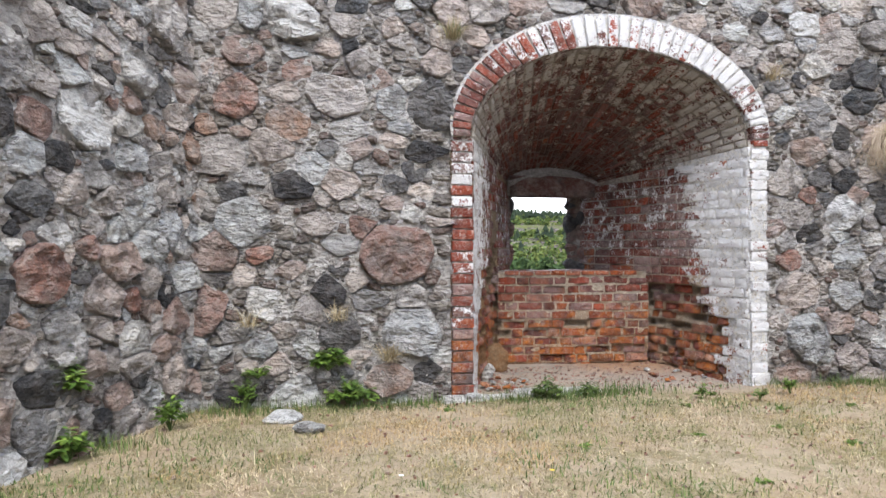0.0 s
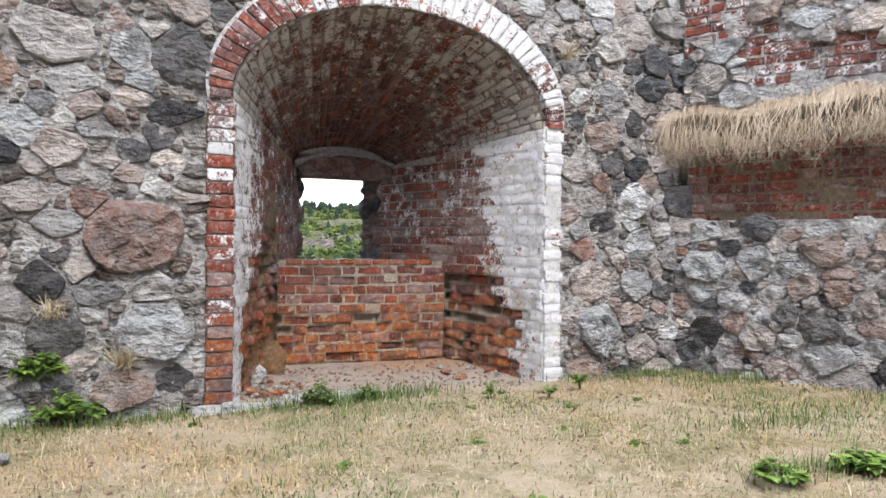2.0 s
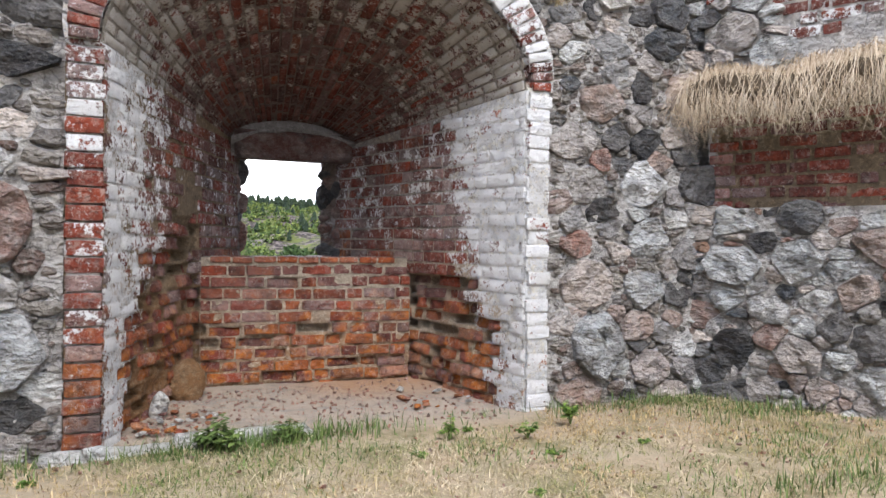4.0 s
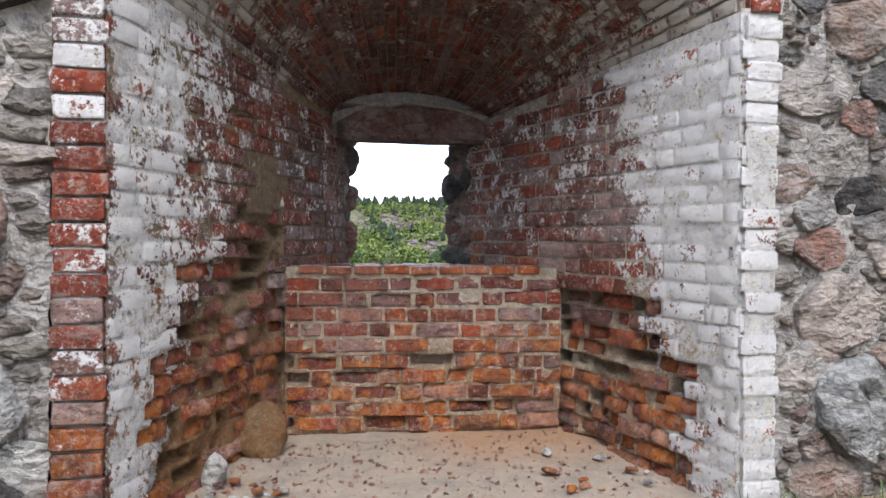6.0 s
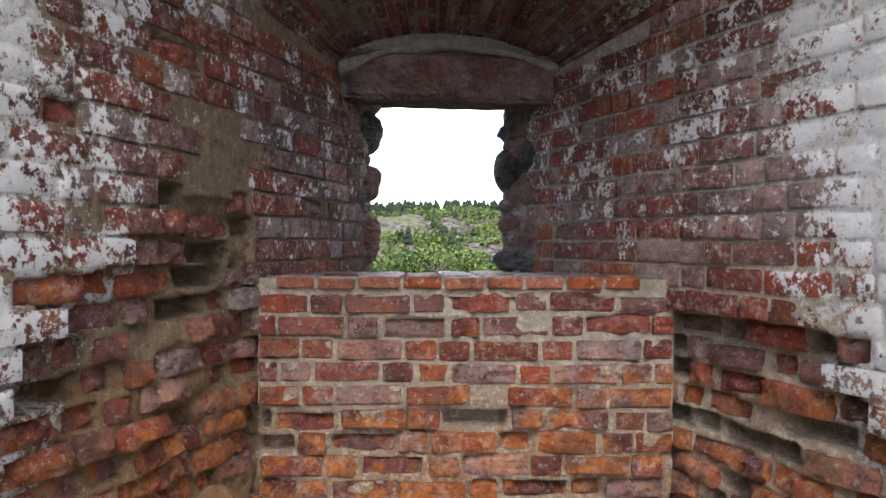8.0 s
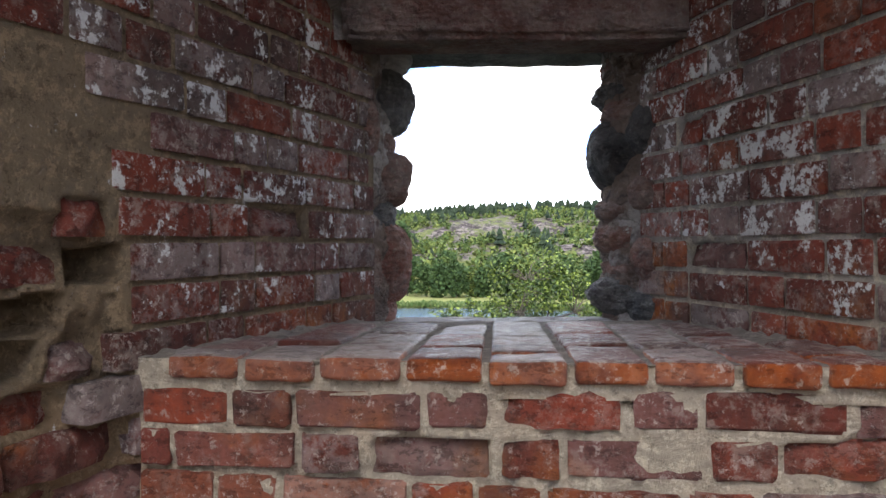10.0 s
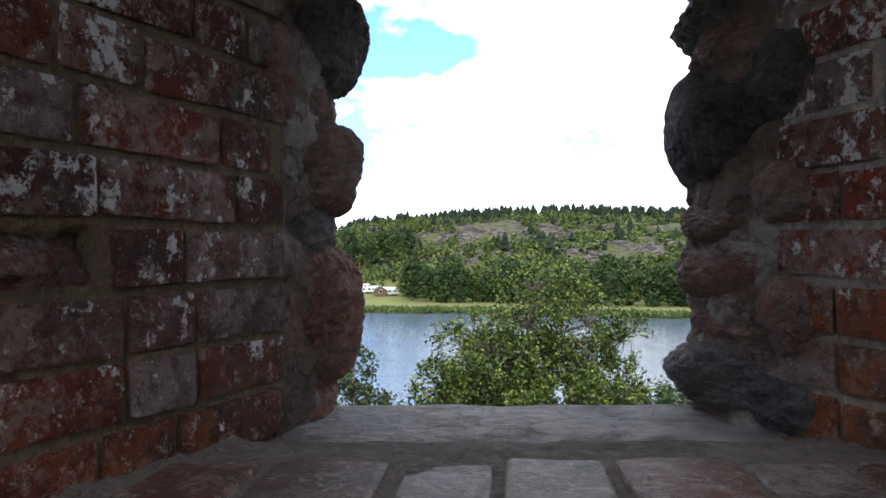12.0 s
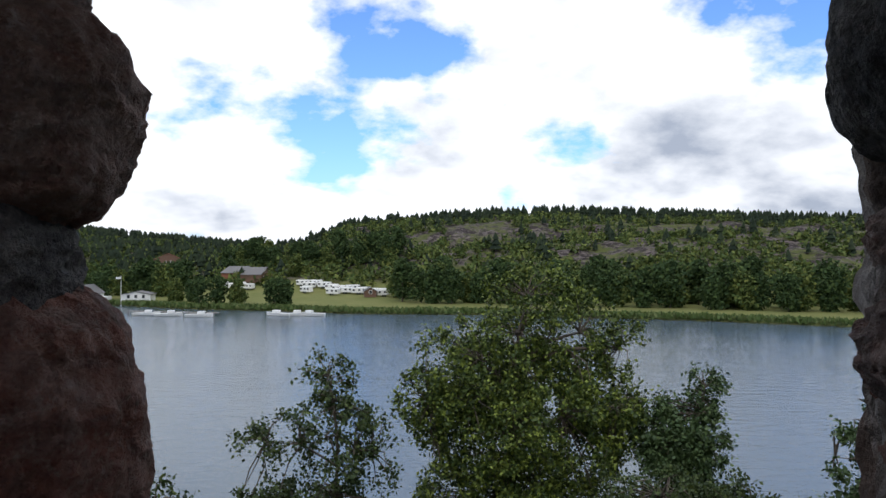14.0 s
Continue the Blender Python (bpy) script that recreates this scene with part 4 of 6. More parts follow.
def stone_shell(pts, w, h, depth, r, off, fine):
    """Vertices (along, out, up) and faces of a stone on its outline: a broken, uneven face."""
    n = len(pts)
    lean_x, lean_z = r.uniform(-0.16, 0.16), r.uniform(-0.22, 0.12)
    rings = ((0.99, -0.6), (1.0, 0.5), (0.93, 0.85), (0.60, 1.0), (0.28, 1.03)) if fine else ((1.0, -0.3), (0.88, 0.7), (0.45, 1.0))
    verts, faces = [], []
    for k, (sc, out) in enumerate(rings):
        for x, z in pts:
            q = Vector((x * 9, z * 9, off))
            j = noise.noise(q * 1.4 + Vector((0, 0, k))) * 0.10
            px, pz = x * sc * (1 + j), z * sc * (1 + j)
            y = depth * out
            if k > 0:
                y += (lean_x * px + lean_z * pz) + depth * (1.3 * noise.noise(Vector((px * 9, pz * 9, off))) + 0.5 * noise.noise(Vector((px * 27, pz * 27, off))))
            verts.append((px, y, pz))
    for k in range(len(rings) - 1):
        for i in range(n):
            j = (i + 1) % n
            faces.append((k * n + i, k * n + j, (k + 1) * n + j, (k + 1) * n + i))
    verts.append((0, depth * (rings[-1][1] + 1.1 * noise.noise(Vector((0, 0, off)))), 0))
    c = len(verts) - 1
    k = (len(rings) - 1) * n
    faces += [(k + i, k + (i + 1) % n, c) for i in range(n)]
    return verts, faces


def rubble_wall(name, a, b, height, inside, seed, keys=(), count=300, label="", batter=0.03, low=-0.1, gap=0.0045):
    """A rubble wall whose face looks to the right hand side of a->b. inside(s, z) tells where there is wall."""
    r = rn(seed)
    wall = structure(name, label, "wall")
    a, b = Vector((*a, 0)), Vector((*b, 0))
    length = (b - a).length
    d = (b - a) / length
    n_in = Vector((-d.y, d.x, 0))
    placed = [(k[0], k[1], k[2] / 2, k[3] / 2, r.uniform(-0.12, 0.12), k[4], r.uniform(0.5, 0.9)) for k in keys]
    cell = {}

    def put(st):
        cell.setdefault((int(st[0] // 0.4), int(st[1] // 0.4)), []).append(st)

    def around(s, z, k=2):
        ci, cj = int(s // 0.4), int(z // 0.4)
        return [o for i in range(ci - k, ci + k + 1) for j in range(cj - k, cj + k + 1) for o in cell.get((i, j), ())]

    for st in placed:
        put(st)

    def clear(s, z, w, h):
        for o in around(s, z):
            if abs(s - o[0]) > w + o[2] or abs(z - o[1]) > h + o[3]:
                continue
            if ((s - o[0]) / (w + o[2])) ** 2 + ((z - o[1]) / (h + o[3])) ** 2 < 0.60:
                return False
        return True

    area = length * height
    for wmax, tries in ((0.25, 16), (0.19, 40), (0.14, 90), (0.10, 120), (0.065, 150), (0.04, 80), (0.024, 30)):
        for _ in range(int(tries * area)):
            s, z = r.uniform(0, length), r.uniform(low, height)
            w = wmax * r.uniform(0.8, 1.25)
            h = w * (r.uniform(0.26, 0.5) if r.random() < 0.4 else r.uniform(0.5, 0.9))
            if not inside(s, z, w * 0.8, h * 0.8) or not clear(s, z, w, h):
                continue
            q = r.random()
            st = (s, z, w, h, r.uniform(-0.3, 0.3), "k" if q < 0.05 else "d" if q < 0.13 else "r" if q < 0.24 else "p" if q < 0.30 else "g" if q < 0.5 else "n", r.uniform(0.0, 1.0))
            placed.append(st)
            put(st)
    placed.sort(key=lambda o: -o[2] * o[3])
    sv, sf = [], []
    made = 0
    for idx, st in enumerate(placed):
        s, z, w, h, rot, kind, proud = st
        near = [o for o in around(s, z) if o is not st and abs(o[0] - s) < 1.3 * (w + o[2]) and abs(o[1] - z) < 1.3 * (h + o[3])]
        pts = outline(st, near, r, gap * r.uniform(0.3, 1.6))
        if len(pts) < 4:
            continue
        depth = (0.016 + min(w, h) * 0.2) * (0.3 + proud)
        big = made < count
        v, f = stone_shell(pts, w, h, depth, r, r.random() * 60, big)
        p = a + d * s + n_in * (batter * z) + Vector((0, 0, z))
        if big:
            me = bpy.data.meshes.new("stone")
            me.from_pydata([(x, -y, zz) for x, y, zz in v], [], [q[::-1] for q in f])
            me.materials.append(MATS[kind])
            me.shade_smooth()
            me.set_sharp_from_angle(angle=radians(26))
            ob = new("stone", me)
            ob.matrix_world = basis(d, n_in, (0, 0, 1), p)
            ob.parent = wall
            made += 1
        else:
            k = len(sv)
            sv += [p + d * x - n_in * y + Vector((0, 0, zz)) for x, y, zz in v]
            sf += [tuple(i + k for i in q) for q in f]
    if sv:
        tagged(from_lists("pinning_stones", sv, sf, M_CHIPS, wall, smooth=True), kind="stuff")
    nu, nv = int(length / 0.032), int((height - low) / 0.032)
    verts, faces = [], []
    for j in range(nv + 1):
        for i in range(nu + 1):
            s, z = length * i / nu, low + (height - low) * j / nv
            p = a + d * s + n_in * (batter * z) + Vector((0, 0, z))
            k = noise.noise(p * 7) * 0.026 + noise.noise(p * 19) * 0.026 + noise.noise(p * 41) * 0.012 + noise.noise(p * 1.5) * 0.02
            verts.append(p + n_in * (0.008 + k))
    for j in range(nv):
        for i in range(nu):
            s, z = length * (i + 0.5) / nu, low + (height - low) * (j + 0.5) / nv
            if inside(s, z, 0, 0):
                q = j * (nu + 1) + i
                faces.append((q, q + 1, q + nu + 2, q + nu + 1))
    from_lists("mortar", verts, faces, M_RUBBLE, wall, smooth=True)
    return wall


M_GRIT = stone_material("crumb_grit", [(0.0, (0.22, 0.10, 0.07)), (1.0, (0.22, 0.10, 0.07))], 0.3)
mt = Mat("pinning_stone", 0.9, 0.2)
c = mt.ramp(mt.island(), [(0.0, (0.13, 0.12, 0.115)), (0.3, (0.24, 0.20, 0.175)), (0.5, (0.30, 0.27, 0.24)), (0.7, (0.17, 0.10, 0.08)), (0.85, (0.09, 0.09, 0.09)), (1.0, (0.36, 0.32, 0.28))])
c = mt.mix(mt.math("MULTIPLY", mt.step(mt.noise(30, 5, 0.75), 0.42, 0.6), 0.6), c, (0.36, 0.33, 0.30))
c = mt.mix(mt.math("MULTIPLY", mt.step(mt.noise(18, 5, 0.75, w=5.0), 0.5, 0.62), 0.6), c, (0.10, 0.085, 0.08))
mt.bump(mt.math("ADD", mt.noise(35, 6, 0.75), mt.math("MULTIPLY", chips(mt, 26), 1.3)), 1.0, 0.06)
M_CHIPS = mt.color(c)

FRONT_A, FRONT_B = (-0.95, 6.35), (6.15, 6.35)
WALL_H = 4.6
OUT = 0.29


def arch_gap(x, z):
    """True inside the opening with its brick frame."""
    if z < 2.32:
        return 1.42 < x < 4.65
    th = math.atan2((z - 2.32) / 0.90, (x - CX) / 1.44)
    p = ring_at(th, ring_width(th) - 0.01)
    return math.hypot(x - CX, z - 2.32) < math.hypot(p.x - CX, p.z - 2.32)


def in_front(s, z, w, h):
    x = s - 0.95
    return not any(arch_gap(x + i * w, z + j * h) for i in (-1, 0, 1) for j in (-1, 0, 1))


KEY_A = [(1.38, 2.65, 0.65, 0.40, "n"), (0.50, 2.61, 0.42, 0.43, "r"), (2.20, 2.58, 0.55, 0.50, "d"), (0.80, 2.18, 0.60, 0.27, "n"), (0.97, 1.85, 0.41, 0.27, "k"), (0.57, 1.53, 0.55, 0.43, "g"), (1.86, 1.26, 0.80, 0.68, "r"), (2.02, 0.56, 0.66, 0.46, "g"),
         (1.18, 1.54, 0.54, 0.25, "n"), (1.38, 1.88, 0.42, 0.25, "n"), (0.75, 0.85, 0.43, 0.29, "p"), (1.65, 0.87, 0.48, 0.20, "n"), (0.71, 0.47, 0.43, 0.22, "g"), (1.38, 0.57, 0.50, 0.30, "d"), (1.80, 0.15, 0.64, 0.30, "r"), (0.57, 3.00, 0.54, 0.26, "r")]
KEY_B = [(1.57, 2.96, 0.35, 0.25, "n"), (1.11, 0.48, 0.25, 0.20, "g"), (1.88, 1.89, 0.31, 0.15, "d"), (0.94, 1.12, 0.43, 0.15, "n"), (5.84, 1.99, 0.50, 0.32, "n"), (6.48, 1.67, 0.50, 0.33, "p"), (6.50, 2.00, 0.33, 0.20, "k"), (6.08, 2.29, 0.55, 0.29, "r"),
         (6.48, 2.45, 0.20, 0.32, "k"), (6.05, 0.44, 0.62, 0.55, "g"), (5.37, 2.97, 0.41, 0.28, "d"), (5.93, 1.66, 0.46, 0.22, "n"), (5.87, 1.18, 0.42, 0.20, "r"), (6.53, 1.24, 0.45, 0.3, "g"), (6.72, 2.82, 0.45, 0.33, "d"), (6.55, 0.21, 0.45, 0.33, "n"), (6.5, 0.85, 0.5, 0.3, "g")]
KEY_RETURN = [(5.68, 1.62, 0.52, 0.20, "d"), (5.77, 1.16, 0.50, 0.45, "r"), (6.33, 0.98, 0.46, 0.29, "n"), (5.75, 0.46, 0.36, 0.27, "k"), (5.51, 2.08, 0.18, 0.29, "k"), (6.67, 2.00, 0.45, 0.25, "g"), (6.82, 1.08, 0.40, 0.26, "n"), (6.62, 0.66, 0.40, 0.25, "p"), (5.55, 2.36, 0.37, 0.26, "n"),
              (6.39, 1.63, 0.35, 0.20, "n"), (5.91, 0.84, 0.39, 0.16, "n"), (6.45, 0.28, 0.36, 0.20, "n"), (7.12, 1.49, 0.38, 0.31, "g"), (7.12, 0.78, 0.38, 0.27, "r"), (7.12, 0.33, 0.40, 0.27, "n")]
KEY_FLANK = [(0.30, 1.38, 0.44, 0.20, "g"), (0.77, 1.40, 0.45, 0.22, "d"), (0.30, 1.05, 0.58, 0.33, "g"), (0.75, 1.10, 0.38, 0.36, "g"), (1.37, 1.20, 0.58, 0.30, "r"), (1.17, 0.87, 0.28, 0.26, "n"), (1.46, 0.83, 0.22, 0.28, "r"), (1.03, 0.60, 0.29, 0.21, "d"),
             (0.31, 0.38, 0.33, 0.39, "k"), (1.33, 0.52, 0.60, 0.25, "d"), (1.40, 0.23, 0.67, 0.28, "g"), (0.79, 0.37, 0.42, 0.32, "n"), (0.55, 0.73, 0.32, 0.27, "n"), (0.94, 0.12, 0.29, 0.2, "n"), (1.72, 0.75, 0.2, 0.24, "n")]
rubble_wall("wall_front", FRONT_A, FRONT_B, WALL_H, in_front, 31, KEY_A + KEY_B, label="rough rubble wall of grey and brown fieldstones in lime mortar")
rubble_wall("wall_return", (-3.9, -0.4), (-0.72, 6.4), WALL_H, lambda s, z, w, h: s > 3.4, 32, KEY_RETURN, count=480, label="rough rubble wall of grey fieldstones meeting the embrasure wall")

# flank wall with a brick recess under a turf-capped ledge
FD = Vector((0.44, -0.898, 0)).normalized()
FN = Vector((-FD.y, FD.x, 0))


def flank(s, into=0.0, z=0.0):
    p = Vector((6.08, 6.35, z)) + FD * s + FN * into
    return p


def fxy(s, into):
    p = flank(s, into)
    return (p.x, p.y)


rubble_wall("wall_flank", fxy(0, 0), fxy(5.0, 0), 1.5, lambda s, z, w, h: z + h < 1.5, 33, KEY_FLANK, label="rubble stonework below a brick recess", low=-0.1, batter=0.0)
recess = structure("wall_recess", "recessed red brick wall under an overhanging turf ledge", "wall")
mortar_sheet(recess, fxy(0.0, 0.22), fxy(5, 0.22), 1.4, 2.6, M_MORTAR_L)
brick_run(recess, fxy(0.0, 0.22), fxy(4.0, 0.22), 1.48, 2.4, M_BRICK_P, 61, worn=0.8, joint=0.004, wander=0.006, loss=lambda s, z: max(0.0, 0.04 * grain(s, z, 41)))
solid("ledge", [fxy(-0.05, 0.02), fxy(5, 0.02), fxy(5, 0.3), fxy(-0.05, 0.3)], 1.40, 1.475, M_RUBBLE, recess)
upper = structure("wall_over_recess", "patched brick and stone wall above the turf ledge", "wall")
M_BRICK_U = brick_material("patchy_limed_brick", [(-0.6, 0, 0, 0)])
mortar_sheet(upper, fxy(0, 0.1), fxy(5, 0.1), 2.35, WALL_H, M_RUBBLE, amp=0.02)


def skip_upper(s, z, r):
    return noise.noise(Vector((s * 1.6, z * 1.6, 4))) > 0.12 or r.random() < 0.08


brick_run(upper, fxy(0.0, 0.1), fxy(4.0, 0.1), 2.8, 4.4, M_BRICK_U, 62, worn=1.0, skip=skip_upper)
rubble_wall("wall_patch", fxy(0, 0.085), fxy(4, 0.085), WALL_H, lambda s, z, w, h: z > 2.75 and noise.noise(Vector((s * 1.6, z * 1.6, 4))) > 0.14, 36, (), label="fieldstones patching the brick wall", low=2.4, batter=0.0)

# ---------- plain walls and mass that close the place ----------
mass = structure("wall_core", "solid rubble core of the fort wall", "wall")
solid("core_left", [(-5, 6.6), (1.4, 6.6), (2.62, 9.4), (-5, 9.4)], -3, WALL_H, M_RUBBLE, mass)
solid("core_right", [(4.7, 6.6), (6.4, 6.7), (8.75, 1.5), (15.5, -13.4), (16, -13.4), (16, 9.4), (3.98, 9.4)], -3, WALL_H, M_RUBBLE, mass)
solid("core_return", [(-0.95, 6.6), (-4.15, -0.35), (-4.4, -14), (-8, -14), (-8, 6.6)], -3, WALL_H, M_RUBBLE, mass)
solid("core_top", [(1.4, 6.6), (4.7, 6.6), (3.98, 9.4), (2.62, 9.4)], 3.6, WALL_H, M_RUBBLE, mass)
solid("core_over", [(2.5, 8.78), (4.1, 8.78), (4.1, 9.4), (2.5, 9.4)], 2.2, 3.62, M_RUBBLE, mass)
solid("core_foot", [(2.3, 8.0), (4.2, 8.0), (4.2, 9.4), (2.3, 9.4)], -3, -0.28, M_RUBBLE, mass)
solid("wall_behind", [(-8, -14), (16, -14), (16, -13.4), (-8, -13.4)], -0.6, 3.2, M_RUBBLE, None, "distant plain courtyard wall", "wall")

# ---------- ground ----------
WATER = -14.0


def shore_y(x):
    k = max(-260, min(260, x))
    return 183 - 0.33 * k + 2.5 * math.sin(k * 0.045) + 1.2 * math.sin(k * 0.13)


# height of the far skyline over the eye, by bearing (side over ahead, hundredths : thousandths)
SKY_B = (-1.5, -0.75, -0.52, -0.38, -0.24, -0.18, -0.12, -0.05, 0.09, 0.17, 0.32, 0.46, 0.61, 0.8, 1.5)
SKY_E = (0.030, 0.030, 0.024, 0.010, -0.002, 0.004, 0.030, 0.036, 0.045, 0.047, 0.043, 0.039, 0.034, 0.028, 0.02)
CREST = 430.0


def ridge(x):
    return 1.4 + CREST * (float(np.interp((x - 3.2) / (CREST - 8), SKY_B, SKY_E)))


def height(x, y):
    if y < 9.6:
        near = 0.012 * noise.noise(Vector((x * 2, y * 2, 0))) + 0.03 * noise.noise(Vector((x * 0.5, y * 0.5, 3)))
        h = near - 0.03 + 0.02 * smooth(6.5, 7.8, y)
        return h if y < 8.4 else -2.8
    if y < 60:
        return -2.8 - 12.2 * smooth(9.6, 46, y) + 0.4 * noise.noise(Vector((x * 0.2, y * 0.2, 0)))
    s = y - shore_y(x)
    if s < 0:
        return -15.0 + 1.0 * smooth(-12, 0, s)
    h = -14.0 + 0.9 * smooth(0, 8, s) + 2.2 * smooth(12, 60, s) * smooth(40, -60, x)
    rd = ridge(x)
    up = ((s - 45) / (CREST - shore_y(x) - 45)) if s > 45 else 0.0
    up = min(1.0, up) ** 0.85
    h = h + (rd - h) * up
    h += smooth(0.05, 0.3, up) * smooth(1.0, 0.8, up) * (5 * noise.noise(Vector((x * 0.02, y * 0.02, 0))) + 3.2 * noise.noise(Vector((x * 0.07, y * 0.07, 0))))
    if y > CREST + 20:
        h -= (y - CREST - 20) * 0.05
    return h


def axis(stops):
    out = []
    for a, b, n in stops:
        out += [a + (b - a) * i / n for i in range(n)]
    return out + [stops[-1][1]]


gx = axis([(-2500, -400, 14), (-400, -40, 90), (-40, -6, 20), (-6, 12, 90), (12, 60, 22), (60, 400, 85), (400, 2500, 14)])
gy = axis([(-60, -3, 16), (-3, 8.4, 95), (8.4, 9.6, 4), (9.6, 60, 30), (60, 150, 8), (150, 260, 60), (260, 470, 60), (470, 3500, 14)])
verts = [(x, y, height(x, y)) for y in gy for x in gx]
nx = len(gx)
faces = [(j * nx + i, j * nx + i + 1, (j + 1) * nx + i + 1, (j + 1) * nx + i) for j in range(len(gy) - 1) for i in range(nx - 1)]
mt = Mat("ground", 0.95, 0.1)
s = mt.xyz()
dirt = mt.mix(mt.noise(9, 6, 0.7), (0.26, 0.21, 0.15), (0.44, 0.36, 0.26))
straw = mt.mix(mt.noise(30, 5, 0.8), (0.13, 0.09, 0.055), (0.54, 0.42, 0.30))
c = mt.mix(mt.step(mt.noise(1.6, 5, 0.65), 0.42, 0.6), dirt, straw)
c = mt.mix(mt.math("MULTIPLY", mt.step(mt.noise(2.2, 6, 0.75, w=7.0), 0.47, 0.62), 0.7), c, (0.13, 0.125, 0.055))
sand = mt.mix(mt.noise(14, 6, 0.75), (0.21, 0.165, 0.13), (0.43, 0.36, 0.295))
sand = mt.mix(mt.math("MULTIPLY", mt.step(mt.noise(5, 6, 0.75, w=61.0), 0.5, 0.62), 0.6), sand, (0.20, 0.185, 0.17))
c = mt.mix(mt.step(s[1], 6.0, 6.5), c, sand)
rust = mt.math("MULTIPLY", mt.step(s[1], 7.0, 7.6), mt.step(s[0], 2.9, 3.5))
c = mt.mix(mt.math("MULTIPLY", rust, 0.55), c, (0.36, 0.17, 0.065))
rock = mt.mix(mt.noise(0.25, 7, 0.75), (0.07, 0.058, 0.056), (0.24, 0.20, 0.185))
rock = mt.mix(mt.step(mt.noise(0.9, 5, 0.7, stretch=(1, 1, 3)), 0.5, 0.62), rock, (0.07, 0.065, 0.07))
moss = mt.mix(mt.noise(0.3, 6, 0.7), (0.04, 0.06, 0.018), (0.12, 0.125, 0.04))
rock = mt.mix(mt.step(mt.noise(0.35, 6, 0.75, stretch=(1, 1, 2.5), w=3.0), 0.44, 0.52), rock, (0.032, 0.026, 0.026))
far = mt.mix(mt.step(mt.noise(0.11, 8, 0.8), 0.49, 0.56), rock, moss)
meadow = mt.mix(mt.noise(0.12, 5, 0.7), (0.09, 0.13, 0.035), (0.24, 0.22, 0.09))
far = mt.mix(mt.step(s[2], -9.5, -7.5), meadow, far)
c = mt.mix(mt.step(s[1], 9.0, 9.6), c, mt.mix(mt.step(s[1], 100, 110), (0.05, 0.06, 0.03), far))
h = mt.math("ADD", mt.noise(60, 6, 0.8), mt.math("MULTIPLY", mt.noise(14, 5, 0.7), 1.4))
mt.bump(h, 0.7, 0.02)
ground = from_lists("ground", verts, faces, mt.color(c), smooth=True)
tagged(ground, "dry trampled courtyard turf with bare sandy earth", "ground", kind="structure")

mt = Mat("lake", 0.09, 0.5)
mt.bsdf.inputs["IOR"].default_value = 1.33
w = mt.math("ADD", mt.noise(0.8, 5, 0.65, stretch=(0.5, 1.2, 1)), mt.math("MULTIPLY", mt.noise(0.09, 3, 0.5, stretch=(0.6, 1, 1)), 1.0))
mt.bump(w, 0.35, 0.3)
lake_mat = mt.color((0.085, 0.12, 0.155))
bm = bmesh.new()
for x, y in ((-1500, 30), (1500, 30), (1500, 260), (-1500, 260)):
    bm.verts.new((x, y, WATER))
bm.faces.new(bm.verts[:])
tagged(link_mesh("lake", bm, lake_mat), "calm rippled lake reflecting the clouds", "water", kind="structure")

# ---------- trees and far shore ----------
def leaf_material(name, a, b, c, rough=0.6):
    mt = Mat(name, rough, 0.3)
    k = mt.ramp(mt.island(), [(0.0, a), (0.5, b), (1.0, c)])
    k = mt.mix(mt.math("MULTIPLY", mt.noise(0.9, 3, 0.6), 0.5), k, tuple(v * 0.55 for v in a))
    return mt.color(k)


M_LEAF = leaf_material("leaf", (0.018, 0.036, 0.009), (0.066, 0.104, 0.017), (0.25, 0.31, 0.05))
M_LEAF_DARK = leaf_material("dark_leaf", (0.022, 0.04, 0.012), (0.045, 0.075, 0.02), (0.09, 0.12, 0.03))
M_LEAF_BLUE = leaf_material("rowan_leaf", (0.03, 0.06, 0.02), (0.06, 0.10, 0.035), (0.10, 0.15, 0.05))
M_FAR_A = leaf_material("far_leaf_a", (0.022, 0.045, 0.015), (0.045, 0.082, 0.023), (0.08, 0.12, 0.032), 0.9)
M_FAR_B = leaf_material("far_leaf_b", (0.04, 0.068, 0.018), (0.085, 0.125, 0.03), (0.19, 0.21, 0.05), 0.9)
M_PINE = leaf_material("far_pine", (0.010, 0.020, 0.010), (0.018, 0.032, 0.014), (0.03, 0.045, 0.018), 0.9)
mt = Mat("bark", 0.95, 0.1)
mt.bump(mt.noise(18, 5, 0.7, stretch=(1, 1, 0.25)), 0.8, 0.03)
M_BARK = mt.color(mt.mix(mt.noise(12, 5, 0.7, stretch=(1, 1, 0.3)), (0.05, 0.042, 0.035), (0.16, 0.135, 0.11)))


def tube(verts, faces, pts, radii, sides=6):
    base = len(verts)
    for i, p in enumerate(pts):
        t = (pts[min(i + 1, len(pts) - 1)] - pts[max(i - 1, 0)]).normalized()
        a = t.cross(Vector((0.3, 1, 0.1))).normalized()
        b = t.cross(a)
        for k in range(sides):
            th = 2 * math.pi * k / sides
            verts.append(p + (a * math.cos(th) + b * math.sin(th)) * radii[i])
    for i in range(len(pts) - 1):
        for k in range(sides):
            j = (k + 1) % sides
            faces.append((base + i * sides + k, base + i * sides + j, base + (i + 1) * sides + j, base + (i + 1) * sides + k))


